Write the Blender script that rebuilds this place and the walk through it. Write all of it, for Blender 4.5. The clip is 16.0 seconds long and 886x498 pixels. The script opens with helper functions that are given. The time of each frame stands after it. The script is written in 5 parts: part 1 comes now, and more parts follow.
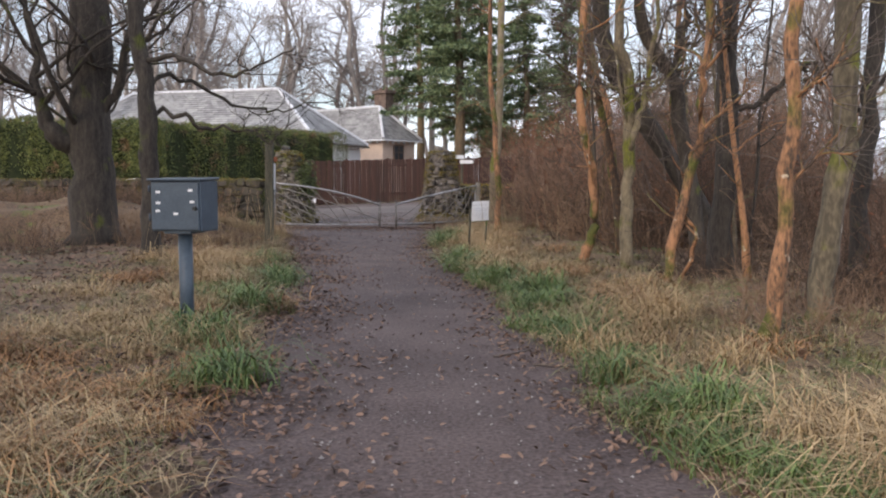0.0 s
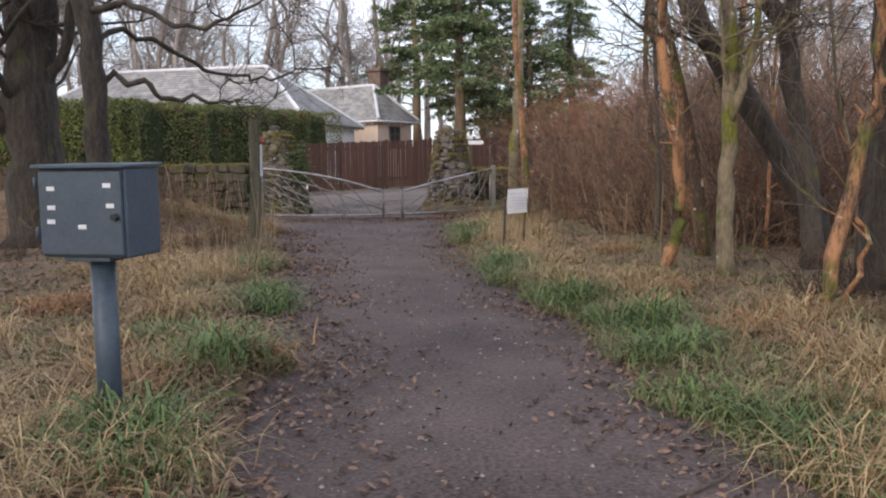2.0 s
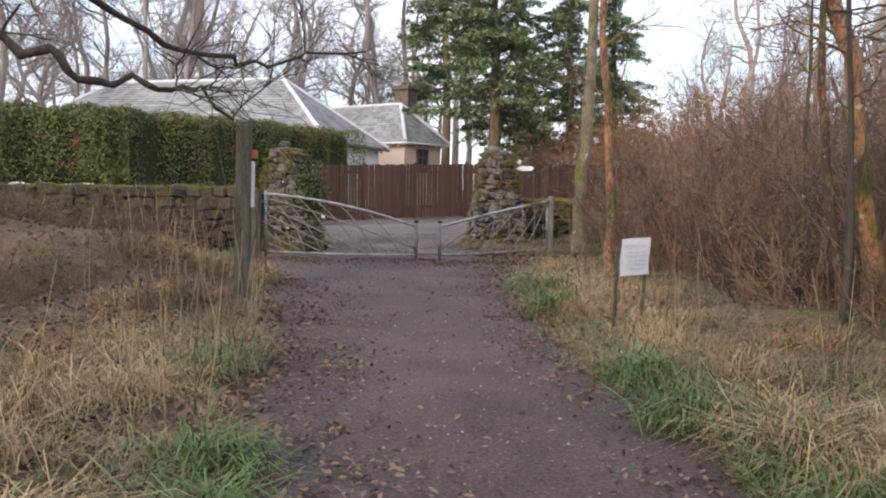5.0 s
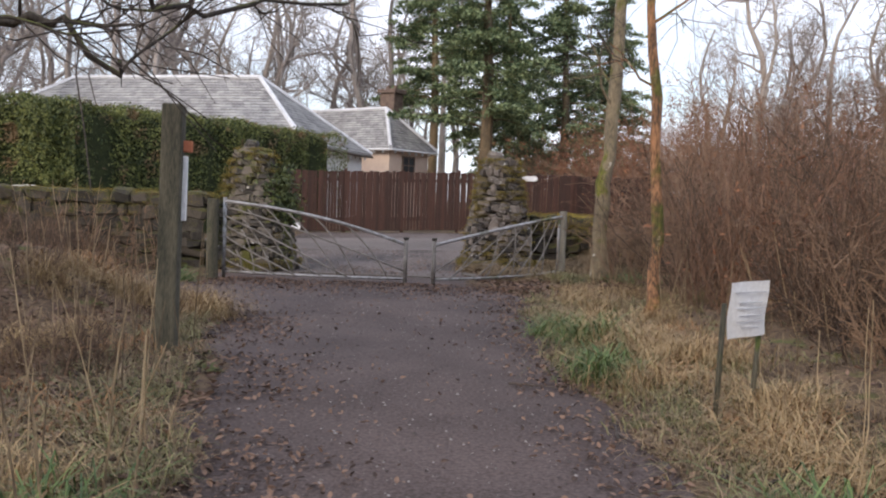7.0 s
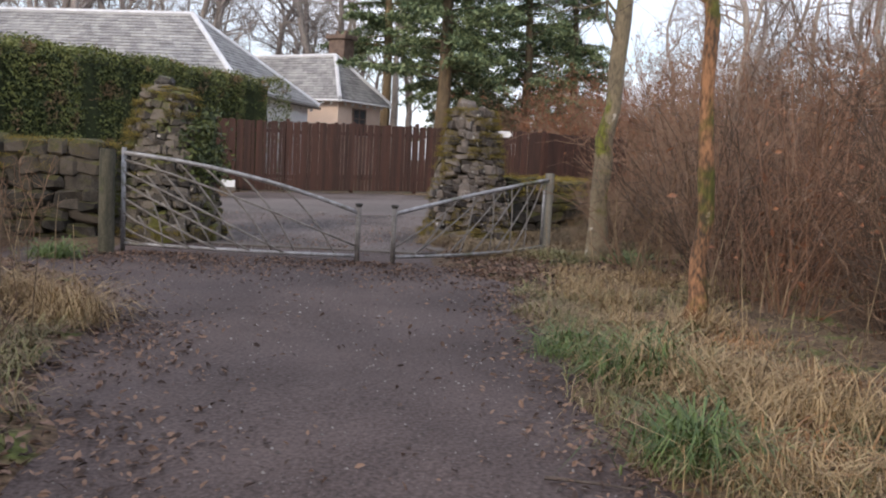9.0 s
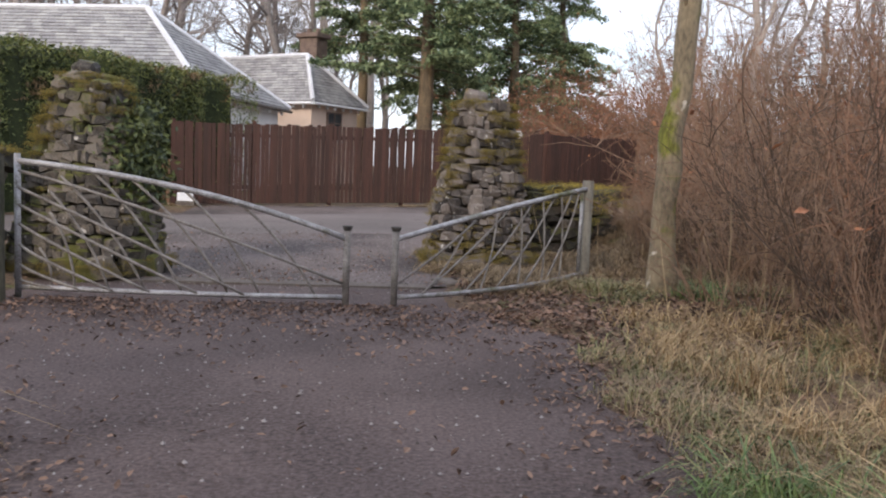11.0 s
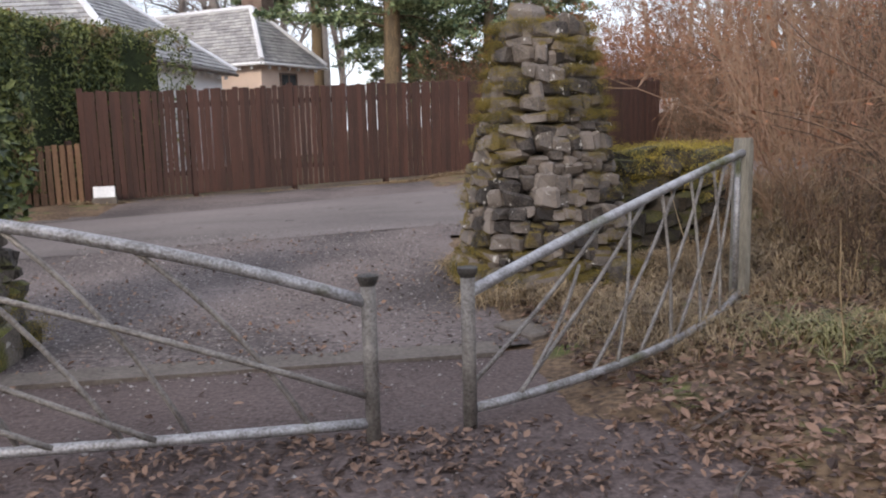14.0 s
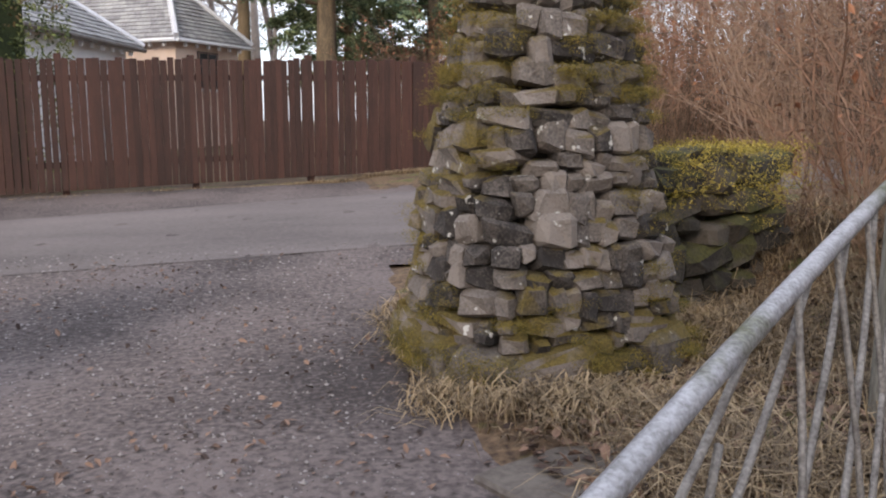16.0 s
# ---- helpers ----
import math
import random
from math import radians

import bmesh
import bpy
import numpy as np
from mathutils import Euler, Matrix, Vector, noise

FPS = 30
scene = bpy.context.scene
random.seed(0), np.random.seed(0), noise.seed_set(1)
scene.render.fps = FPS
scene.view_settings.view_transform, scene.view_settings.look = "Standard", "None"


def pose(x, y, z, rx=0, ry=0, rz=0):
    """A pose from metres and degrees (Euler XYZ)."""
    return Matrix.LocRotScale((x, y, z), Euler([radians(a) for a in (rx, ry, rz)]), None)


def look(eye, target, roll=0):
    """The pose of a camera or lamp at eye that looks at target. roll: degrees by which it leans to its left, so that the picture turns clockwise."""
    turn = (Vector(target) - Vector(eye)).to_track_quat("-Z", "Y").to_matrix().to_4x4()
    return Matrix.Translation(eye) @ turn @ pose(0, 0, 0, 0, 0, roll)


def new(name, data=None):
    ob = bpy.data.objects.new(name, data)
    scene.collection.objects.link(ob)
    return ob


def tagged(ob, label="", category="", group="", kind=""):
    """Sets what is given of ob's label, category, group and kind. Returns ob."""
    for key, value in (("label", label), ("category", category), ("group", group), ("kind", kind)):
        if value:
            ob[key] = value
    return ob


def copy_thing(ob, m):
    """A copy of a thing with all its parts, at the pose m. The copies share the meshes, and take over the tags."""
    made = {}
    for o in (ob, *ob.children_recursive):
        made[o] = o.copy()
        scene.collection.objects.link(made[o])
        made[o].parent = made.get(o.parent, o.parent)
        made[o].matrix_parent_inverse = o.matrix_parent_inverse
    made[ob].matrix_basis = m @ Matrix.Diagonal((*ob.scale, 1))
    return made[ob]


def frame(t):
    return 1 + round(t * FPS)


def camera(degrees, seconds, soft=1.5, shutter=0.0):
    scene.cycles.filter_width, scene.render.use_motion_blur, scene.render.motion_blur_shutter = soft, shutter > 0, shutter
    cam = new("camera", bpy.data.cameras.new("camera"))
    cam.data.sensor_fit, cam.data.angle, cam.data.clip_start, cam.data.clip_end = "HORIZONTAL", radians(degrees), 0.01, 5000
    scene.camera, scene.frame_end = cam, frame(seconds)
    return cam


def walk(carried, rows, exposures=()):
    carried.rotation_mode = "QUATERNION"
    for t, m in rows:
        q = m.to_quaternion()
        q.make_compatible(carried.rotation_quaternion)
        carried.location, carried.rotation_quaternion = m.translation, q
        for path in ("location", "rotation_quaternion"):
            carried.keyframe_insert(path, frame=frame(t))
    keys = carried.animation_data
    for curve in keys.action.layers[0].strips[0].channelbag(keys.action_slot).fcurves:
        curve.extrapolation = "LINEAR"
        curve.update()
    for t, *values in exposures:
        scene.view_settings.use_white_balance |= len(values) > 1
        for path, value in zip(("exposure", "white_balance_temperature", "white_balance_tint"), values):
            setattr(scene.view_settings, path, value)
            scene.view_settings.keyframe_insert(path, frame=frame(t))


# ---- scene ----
cam = camera(57.1, 16.0, soft=2.1)
METRES, EYE, TILT, LEAN, TURN = 23.7, 1.4, 0.0, 0.0, 0.0
ROWS = [
    (0.0, 0.0, 0.0, 0.0, -0.0, -4.79, 0.05),
    (0.5, -0.0061, 0.033, 0.001, -0.47, -5.66, -0.18),
    (1.0, -0.0158, 0.0648, 0.0007, -0.25, -6.61, -0.18),
    (1.5, -0.0197, 0.0976, 0.0004, 0.0, -6.72, 0.65),
    (2.0, -0.0253, 0.1299, 0.0003, -0.74, -5.98, 0.6),
    (2.5, -0.026, 0.1619, -0.001, -1.75, -6.08, -0.39),
    (3.0, -0.0318, 0.1937, -0.0016, -1.42, -6.84, -1.55),
    (3.5, -0.0335, 0.2246, -0.002, -1.86, -7.52, -1.9),
    (4.0, -0.0387, 0.2567, -0.0002, -0.99, -6.24, -1.37),
    (4.5, -0.0445, 0.2867, 0.0026, 0.72, -4.89, -0.86),
    (7.0, -0.0608, 0.4356, 0.0032, -0.62, -3.39, -2.14),
    (7.5, -0.0635, 0.4671, 0.0026, -2.07, -3.57, -1.99),
    (8.0, -0.0624, 0.4967, 0.002, -3.2, -4.83, -2.35),
    (8.5, -0.0651, 0.5283, 0.0026, -3.1, -5.54, -3.04),
    (9.0, -0.0677, 0.5585, 0.0025, -4.18, -6.16, -3.27),
    (11.5, -0.0827, 0.7177, 0.0007, -6.15, -5.03, -2.43),
    (12.0, -0.0883, 0.7492, 0.0019, -3.59, -3.96, -0.97),
    (12.5, -0.0905, 0.7792, 0.001, -1.72, -6.2, -0.08),
    (13.0, -0.0928, 0.811, 0.0024, -2.41, -7.54, 0.19),
    (13.5, -0.0931, 0.8394, 0.0035, -5.62, -6.56, 0.98),
    (14.0, -0.09, 0.871, 0.0039, -9.19, -8.45, 1.45),
    (14.5, -0.0884, 0.9011, 0.0029, -12.38, -9.44, 0.28),
    (15.0, -0.0811, 0.9321, 0.0035, -13.69, -7.78, 0.23),
    (15.5, -0.0786, 0.9636, 0.0033, -14.02, -8.06, 0.2),
    (16.0, -0.0712, 0.9901, 0.0015, -13.48, -8.94, -0.11),
]
walk(cam, [(t, pose(0, 0, EYE, TILT, LEAN, TURN) @ pose(METRES * x, METRES * y, METRES * z, 90 + pitch, roll, yaw)) for t, x, y, z, yaw, pitch, roll in ROWS],
     exposures=[(0.0, 0.4), (2.0, 0.4), (4.3, 0.6), (7.0, 0.38), (9.0, 0.36), (11.5, 0.55), (12.5, 0.42), (13.0, 0.52), (13.5, 0.56), (15.0, 0.72), (16.0, 0.66)])

# ---- world and light: bright broken overcast, soft low sun ----
world = bpy.data.worlds.new("world")
scene.world = world
world.use_nodes = True
wn, wl = world.node_tree.nodes, world.node_tree.links
sky = wn.new("ShaderNodeTexSky")
sky.sky_type, sky.sun_disc = "NISHITA", False
sky.sun_elevation, sky.sun_rotation = radians(24), radians(215)
wco = wn.new("ShaderNodeTexCoord")
wmap = wn.new("ShaderNodeMapping")
wmap.inputs["Scale"].default_value = (1.0, 1.0, 3.0)
wno = wn.new("ShaderNodeTexNoise")
wno.inputs["Scale"].default_value, wno.inputs["Detail"].default_value = 3.2, 6
wra = wn.new("ShaderNodeValToRGB")
wra.color_ramp.elements[0].position, wra.color_ramp.elements[1].position = 0.33, 0.62
wra.color_ramp.elements[0].color = (0.35, 0.35, 0.35, 1)
wmi = wn.new("ShaderNodeMix")
wmi.data_type = "RGBA"
wmi.inputs["B"].default_value = (8.0, 8.4, 9.7, 1)
wl.new(wco.outputs["Generated"], wmap.inputs["Vector"])
wl.new(wmap.outputs["Vector"], wno.inputs["Vector"])
wl.new(wno.outputs["Fac"], wra.inputs["Fac"])
wl.new(wra.outputs["Color"], wmi.inputs["Factor"])
wl.new(sky.outputs["Color"], wmi.inputs["A"])
wl.new(wmi.outputs["Result"], wn["Background"].inputs["Color"])
wn["Background"].inputs["Strength"].default_value = 0.13

sun = new("sun", bpy.data.lights.new("sun", "SUN"))
sun.data.energy, sun.data.angle, sun.data.color = 1.6, radians(14), (1.0, 0.85, 0.7)
sun.matrix_world = look((-6, -8.5, 4.8), (0, 0, 0))


# ---- materials ----
def shade(name, low, high, scale=6.0, rough=0.85, bump=0.3, vary=0.25, metal=0.0, moss=None, moss_at=0.55, island=False, fine=8.0, stretch=(1, 1, 1), moss_up=True, spots=None, grain=0.5, sharp=0.14):
    """Two-scale noise colour between low and high, per-object (or per-piece) variation, bump, and optional moss."""
    m = bpy.data.materials.new(name)
    m.use_nodes = True
    n, l = m.node_tree.nodes, m.node_tree.links
    p = n["Principled BSDF"]
    geo = n.new("ShaderNodeNewGeometry")
    inf = n.new("ShaderNodeObjectInfo")
    mp = n.new("ShaderNodeMapping")
    mp.inputs["Scale"].default_value = stretch
    l.new(geo.outputs["Position"], mp.inputs["Vector"])
    a = n.new("ShaderNodeTexNoise")
    a.inputs["Scale"].default_value, a.inputs["Detail"].default_value = scale, 5
    b = n.new("ShaderNodeTexNoise")
    b.inputs["Scale"].default_value, b.inputs["Detail"].default_value = scale * fine, 4
    for q in (a, b):
        l.new(mp.outputs["Vector"], q.inputs["Vector"])
    add = n.new("ShaderNodeMath")
    add.operation = "MULTIPLY_ADD"
    add.inputs[1].default_value = 1 - grain
    half = n.new("ShaderNodeMath")
    half.operation = "MULTIPLY"
    half.inputs[1].default_value = grain
    l.new(b.outputs["Fac"], half.inputs[0])
    l.new(a.outputs["Fac"], add.inputs[0])
    l.new(half.outputs[0], add.inputs[2])
    ramp = n.new("ShaderNodeValToRGB")
    e = ramp.color_ramp.elements
    e[0].position, e[1].position = 0.5 - sharp, 0.5 + sharp
    e[0].color, e[1].color = (*low, 1), (*high, 1)
    rnd = n.new("ShaderNodeMath")
    rnd.operation = "MULTIPLY_ADD"
    rnd.inputs[1].default_value, rnd.inputs[2].default_value = vary, -vary / 2
    l.new(geo.outputs["Random Per Island"] if island else inf.outputs["Random"], rnd.inputs[0])
    tot = n.new("ShaderNodeMath")
    l.new(add.outputs[0], tot.inputs[0])
    l.new(rnd.outputs[0], tot.inputs[1])
    l.new(tot.outputs[0], ramp.inputs["Fac"])
    col = ramp.outputs["Color"]
    if spots:
        sp = n.new("ShaderNodeTexNoise")
        sp.inputs["Scale"].default_value, sp.inputs["Detail"].default_value = spots[1], 3
        l.new(geo.outputs["Position"], sp.inputs["Vector"])
        sr = n.new("ShaderNodeMapRange")
        sr.inputs[1].default_value, sr.inputs[2].default_value = spots[2], spots[2] + 0.04
        l.new(sp.outputs["Fac"], sr.inputs[0])
        sm = n.new("ShaderNodeMix")
        sm.data_type = "RGBA"
        sm.inputs["B"].default_value = (*spots[0], 1)
        l.new(sr.outputs[0], sm.inputs["Factor"])
        l.new(col, sm.inputs["A"])
        col = sm.outputs["Result"]
    if moss:
        mn = n.new("ShaderNodeTexNoise")
        mn.inputs["Scale"].default_value, mn.inputs["Detail"].default_value = 2.2, 6
        l.new(geo.outputs["Position"], mn.inputs["Vector"])
        sep = n.new("ShaderNodeSeparateXYZ")
        l.new(geo.outputs["Normal"], sep.inputs[0])
        up = n.new("ShaderNodeMath")
        up.operation = "MULTIPLY_ADD"
        up.inputs[1].default_value = 0.16 if moss_up else 0.0
        l.new(sep.outputs["Z"], up.inputs[0])
        l.new(mn.outputs["Fac"], up.inputs[2])
        mr = n.new("ShaderNodeMapRange")
        mr.inputs[1].default_value, mr.inputs[2].default_value = moss_at, moss_at + 0.1
        l.new(up.outputs[0], mr.inputs[0])
        mm = n.new("ShaderNodeMix")
        mm.data_type = "RGBA"
        mc = n.new("ShaderNodeValToRGB")
        mc.color_ramp.elements[0].color = (moss[0] * 0.5, moss[1] * 0.5, moss[2] * 0.5, 1)
        mc.color_ramp.elements[1].color = (*moss, 1)
        mc.color_ramp.elements[0].position, mc.color_ramp.elements[1].position = 0.35, 0.65
        l.new(b.outputs["Fac"], mc.inputs["Fac"])
        l.new(mr.outputs[0], mm.inputs["Factor"])
        l.new(col, mm.inputs["A"])
        l.new(mc.outputs["Color"], mm.inputs["B"])
        col = mm.outputs["Result"]
    l.new(col, p.inputs["Base Color"])
    p.inputs["Roughness"].default_value, p.inputs["Metallic"].default_value = rough, metal
    if bump:
        bp = n.new("ShaderNodeBump")
        bp.inputs["Strength"].default_value, bp.inputs["Distance"].default_value = bump, 0.02
        l.new(tot.outputs[0], bp.inputs["Height"])
        l.new(bp.outputs["Normal"], p.inputs["Normal"])
    return m


MOSS = (0.16, 0.15, 0.02)
M_path = shade("gravel", (0.044, 0.029, 0.027), (0.136, 0.098, 0.09), 0.9, 0.9, 1.0, 0, fine=42, grain=0.62, sharp=0.13, spots=((0.3, 0.28, 0.27), 45, 0.71))
M_forecourt = shade("forecourt_gravel", (0.044, 0.033, 0.031), (0.172, 0.136, 0.127), 0.7, 0.85, 1.0, 0, fine=40, grain=0.55, sharp=0.1, spots=((0.33, 0.31, 0.31), 38, 0.69))
M_road = shade("tarmac", (0.085, 0.07, 0.066), (0.2, 0.168, 0.158), 0.7, 0.8, 0.5, 0, fine=60, stretch=(0.5, 1.6, 1))
M_earth = shade("leaf_litter", (0.045, 0.026, 0.016), (0.2, 0.13, 0.075), 1.6, 0.95, 1.0, 0, grain=0.6, sharp=0.12, moss=(0.13, 0.15, 0.035), moss_at=0.72, fine=14)
M_straw = shade("straw_grass", (0.11, 0.076, 0.045), (0.4, 0.295, 0.175), 0.9, 0.8, 0, 0.3, sharp=0.11, island=True)
M_green = shade("green_grass", (0.045, 0.08, 0.02), (0.15, 0.21, 0.06), 1.5, 0.6, 0, 0.35, island=True)
M_olive = shade("olive_grass", (0.085, 0.088, 0.032), (0.29, 0.265, 0.12), 1.5, 0.7, 0, 0.35, island=True)
M_leaf = shade("fallen_leaf", (0.05, 0.031, 0.025), (0.25, 0.155, 0.11), 3, 0.85, 0.2, 0.5, island=True)
M_bark_dark = shade("dark_bark", (0.025, 0.02, 0.018), (0.085, 0.07, 0.055), 4, 0.95, 0.9, 0.1, moss=(0.1, 0.11, 0.02), moss_at=0.62, stretch=(3, 3, 0.6), fine=5)
# orange is the low sun's warm glow painted into the bark, under real moss
M_bark_orange = shade("orange_glow_bark", (0.06, 0.04, 0.028), (0.4, 0.2, 0.1), 3.2, 0.9, 1.0, 0.2, sharp=0.1, moss=(0.12, 0.12, 0.025), moss_at=0.53, stretch=(2, 2, 0.7), fine=6, spots=((0.55, 0.45, 0.33), 5, 0.66))
M_bark_grey = shade("grey_bark", (0.08, 0.065, 0.045), (0.25, 0.2, 0.13), 2.5, 0.9, 0.8, 0.2, moss=(0.17, 0.17, 0.03), moss_at=0.55, stretch=(2, 2, 0.8), fine=6, spots=((0.55, 0.5, 0.42), 4, 0.67))
M_twig = shade("twig", (0.045, 0.035, 0.03), (0.13, 0.10, 0.085), 3, 0.9, 0, 0.3)
# paler than real twigs: distance haze is mixed into the colour
M_twig_hazed = shade("hazed_far_twig", (0.19, 0.165, 0.16), (0.36, 0.31, 0.275), 1, 0.9, 0, 0.4)
M_twig_red = shade("red_twig", (0.10, 0.056, 0.038), (0.26, 0.145, 0.092), 2, 0.9, 0, 0.5)
M_redleaf = shade("withered_beech_leaf", (0.16, 0.06, 0.03), (0.38, 0.17, 0.09), 2, 0.8, 0, 0.4, island=True)
M_needle = shade("conifer_needles", (0.065, 0.105, 0.055), (0.27, 0.33, 0.165), 1.2, 0.7, 0, 0.5, island=True)
M_bark_pine = shade("conifer_bark", (0.08, 0.06, 0.04), (0.23, 0.165, 0.095), 3, 0.9, 0.8, 0.2, stretch=(2, 2, 0.6))
M_hedge = shade("hedge_leaf", (0.04, 0.06, 0.014), (0.19, 0.205, 0.055), 0.7, 0.6, 0, 0.4, island=True, spots=((0.17, 0.11, 0.05), 1.6, 0.6))
# near-black green: the shade deep between the leaves, put into the colour
M_hedge_shade = shade("hedge_inside_shade", (0.012, 0.018, 0.006), (0.04, 0.05, 0.015), 5, 1, 0.3, 0)
M_stone = shade("rubble_stone", (0.03, 0.025, 0.023), (0.235, 0.198, 0.172), 9, 0.9, 1.0, 0.5, moss=(0.16, 0.115, 0.028), moss_at=0.56, spots=((0.55, 0.53, 0.49), 15, 0.66), sharp=0.22)
M_wall_stone = shade("mossy_wall_stone", (0.025, 0.022, 0.018), (0.09, 0.075, 0.06), 6, 0.95, 1.0, 0.35, moss=(0.08, 0.075, 0.02), moss_at=0.54)
M_joint = shade("dark_joint", (0.02, 0.018, 0.015), (0.05, 0.042, 0.035), 9, 1, 0.6, 0)
M_moss = shade("moss", (0.06, 0.056, 0.014), (0.28, 0.205, 0.045), 5, 1, 0.5, 0.3, island=True, fine=5)
M_galv = shade("weathered_galvanised_steel", (0.17, 0.162, 0.155), (0.45, 0.44, 0.46), 9, 0.5, 0.4, 0.1, metal=0.35, moss=(0.13, 0.13, 0.06), moss_at=0.6, moss_up=False)
M_post = shade("weathered_post_wood", (0.035, 0.035, 0.025), (0.13, 0.115, 0.08), 5, 0.9, 0.6, 0.2, moss=(0.09, 0.11, 0.025), moss_at=0.6, stretch=(3, 3, 0.4))
M_fence = shade("brown_stained_board", (0.03, 0.0135, 0.0095), (0.07, 0.029, 0.02), 3, 0.8, 0.4, 0.2, stretch=(6, 6, 0.5))
M_pale = shade("bare_wood_board", (0.12, 0.065, 0.035), (0.27, 0.15, 0.08), 4, 0.8, 0.4, 0.2, stretch=(6, 6, 0.5))
M_box = shade("slate_blue_paint", (0.055, 0.075, 0.10), (0.075, 0.10, 0.13), 5, 0.42, 0.1, 0)
M_white = shade("white_label", (0.66, 0.66, 0.68), (0.82, 0.82, 0.84), 4, 0.5, 0.05, 0)
M_black = shade("black_plastic", (0.012, 0.012, 0.014), (0.03, 0.03, 0.03), 8, 0.5, 0.1, 0)
M_ink = shade("grey_print", (0.5, 0.51, 0.56), (0.6, 0.61, 0.66), 8, 0.7, 0, 0)
M_slate = shade("frosted_roof_slate", (0.22, 0.215, 0.22), (0.4, 0.39, 0.39), 1.5, 0.7, 0.4, 0.35, fine=12, stretch=(1, 1, 2))
M_lead = shade("lead_ridge", (0.55, 0.55, 0.58), (0.75, 0.75, 0.78), 3, 0.5, 0.1, 0)
M_harl = shade("white_harled_wall", (0.66, 0.66, 0.68), (0.8, 0.8, 0.8), 2, 0.9, 0.6, 0, fine=30)
# cream wall with the pink of the warm light mixed into its colour
M_pink_lit = shade("pink_lit_cream_wall", (0.6, 0.46, 0.37), (0.72, 0.57, 0.47), 2, 0.9, 0.6, 0, fine=30)
M_brickc = shade("chimney_stone", (0.10, 0.068, 0.055), (0.21, 0.15, 0.12), 4, 0.9, 0.6, 0)
M_glass = shade("dark_window_glass", (0.03, 0.035, 0.04), (0.06, 0.065, 0.07), 2, 0.08, 0, 0)
M_slab = shade("concrete_slab", (0.085, 0.068, 0.058), (0.16, 0.135, 0.115), 4, 0.85, 0.4, 0)


# ---- mesh helpers ----
class Soup:
    """Collects vertices and faces; numpy batches of alike pieces go in fast."""

    def __init__(self):
        self.v, self.f, self.n = [], [], 0

    def add(self, verts, faces):
        self.v.append(np.asarray(verts, float).reshape(-1, 3))
        self.f.extend([tuple(int(i) + self.n for i in q) for q in faces])
        self.n += len(self.v[-1])

    def batch(self, verts, faces):
        """verts: (k, m, 3), k copies of one m-point piece with the given faces."""
        k, m = verts.shape[:2]
        self.v.append(verts.reshape(-1, 3))
        base = self.n + np.arange(k) * m
        for q in faces:
            self.f.extend(map(tuple, (base[:, None] + np.array(q)[None]).tolist()))
        self.n += k * m

    def tube(self, pts, radii, sides=6, cap=True):
        pts = np.asarray(pts, float)
        k = len(pts)
        d = np.gradient(pts, axis=0)
        d /= np.linalg.norm(d, axis=1)[:, None] + 1e-9
        ref = np.array([0.0, 0, 1]) if abs(d[0][2]) < 0.9 else np.array([1.0, 0, 0])
        u = np.cross(d, ref)
        u /= np.linalg.norm(u, axis=1)[:, None] + 1e-9
        w = np.cross(d, u)
        a = np.arange(sides) * 2 * np.pi / sides
        r = np.asarray(radii, float)[:, None, None]
        ring = pts[:, None] + r * (np.cos(a)[None, :, None] * u[:, None] + np.sin(a)[None, :, None] * w[:, None])
        faces = [(i * sides + j, i * sides + (j + 1) % sides, (i + 1) * sides + (j + 1) % sides, (i + 1) * sides + j) for i in range(k - 1) for j in range(sides)]
        if cap:
            faces += [tuple(range(sides - 1, -1, -1)), tuple((k - 1) * sides + j for j in range(sides))]
        self.add(ring, faces)

    def box(self, x0, x1, y0, y1, z0, z1):
        self.add([(x, y, z) for z in (z0, z1) for y in (y0, y1) for x in (x0, x1)],
                 [(0, 2, 3, 1), (4, 5, 7, 6), (0, 1, 5, 4), (2, 6, 7, 3), (0, 4, 6, 2), (1, 3, 7, 5)])

    def mesh(self, name, material, smooth=False):
        me = bpy.data.meshes.new(name)
        me.from_pydata(np.concatenate(self.v).tolist(), [], self.f)
        me.materials.append(material)
        if smooth:
            me.polygons.foreach_set("use_smooth", [True] * len(me.polygons))
        me.update()
        return me


def piece(name, mesh, parent=None, m=None, label=""):
    ob = new(name, mesh)
    if parent is not None:
        ob.parent = parent
    if m is not None:
        ob.matrix_basis = m
    if label:
        ob["label"] = label
    return ob


def bevel_box(name, sx, sy, sz, material, bevel=0.005, seg=1):
    """A box centred on x and y with its foot at z = 0, edges rounded."""
    bm = bmesh.new()
    bmesh.ops.create_cube(bm, size=1)
    for v in bm.verts:
        v.co = Vector((v.co.x * sx, v.co.y * sy, (v.co.z + 0.5) * sz))
    if bevel:
        bmesh.ops.bevel(bm, geom=bm.edges[:], offset=bevel, segments=seg, affect="EDGES", profile=0.5)
    me = bpy.data.meshes.new(name)
    bm.to_mesh(me)
    bm.free()
    me.materials.append(material)
    return me


def smoothstep(a, b, x):
    t = np.clip((np.asarray(x, float) - a) / (b - a), 0, 1)
    return t * t * (3 - 2 * t)


# ---- ground ----
def lumps(x, y, s=1.0):
    return (np.sin(1.7 * x * s + 1.3) * np.cos(1.1 * y * s + 0.4) + 0.6 * np.sin(3.1 * x * s + 2.2 * y * s) + 0.4 * np.cos(5.3 * y * s - 2.7 * x * s + 1)) / 2


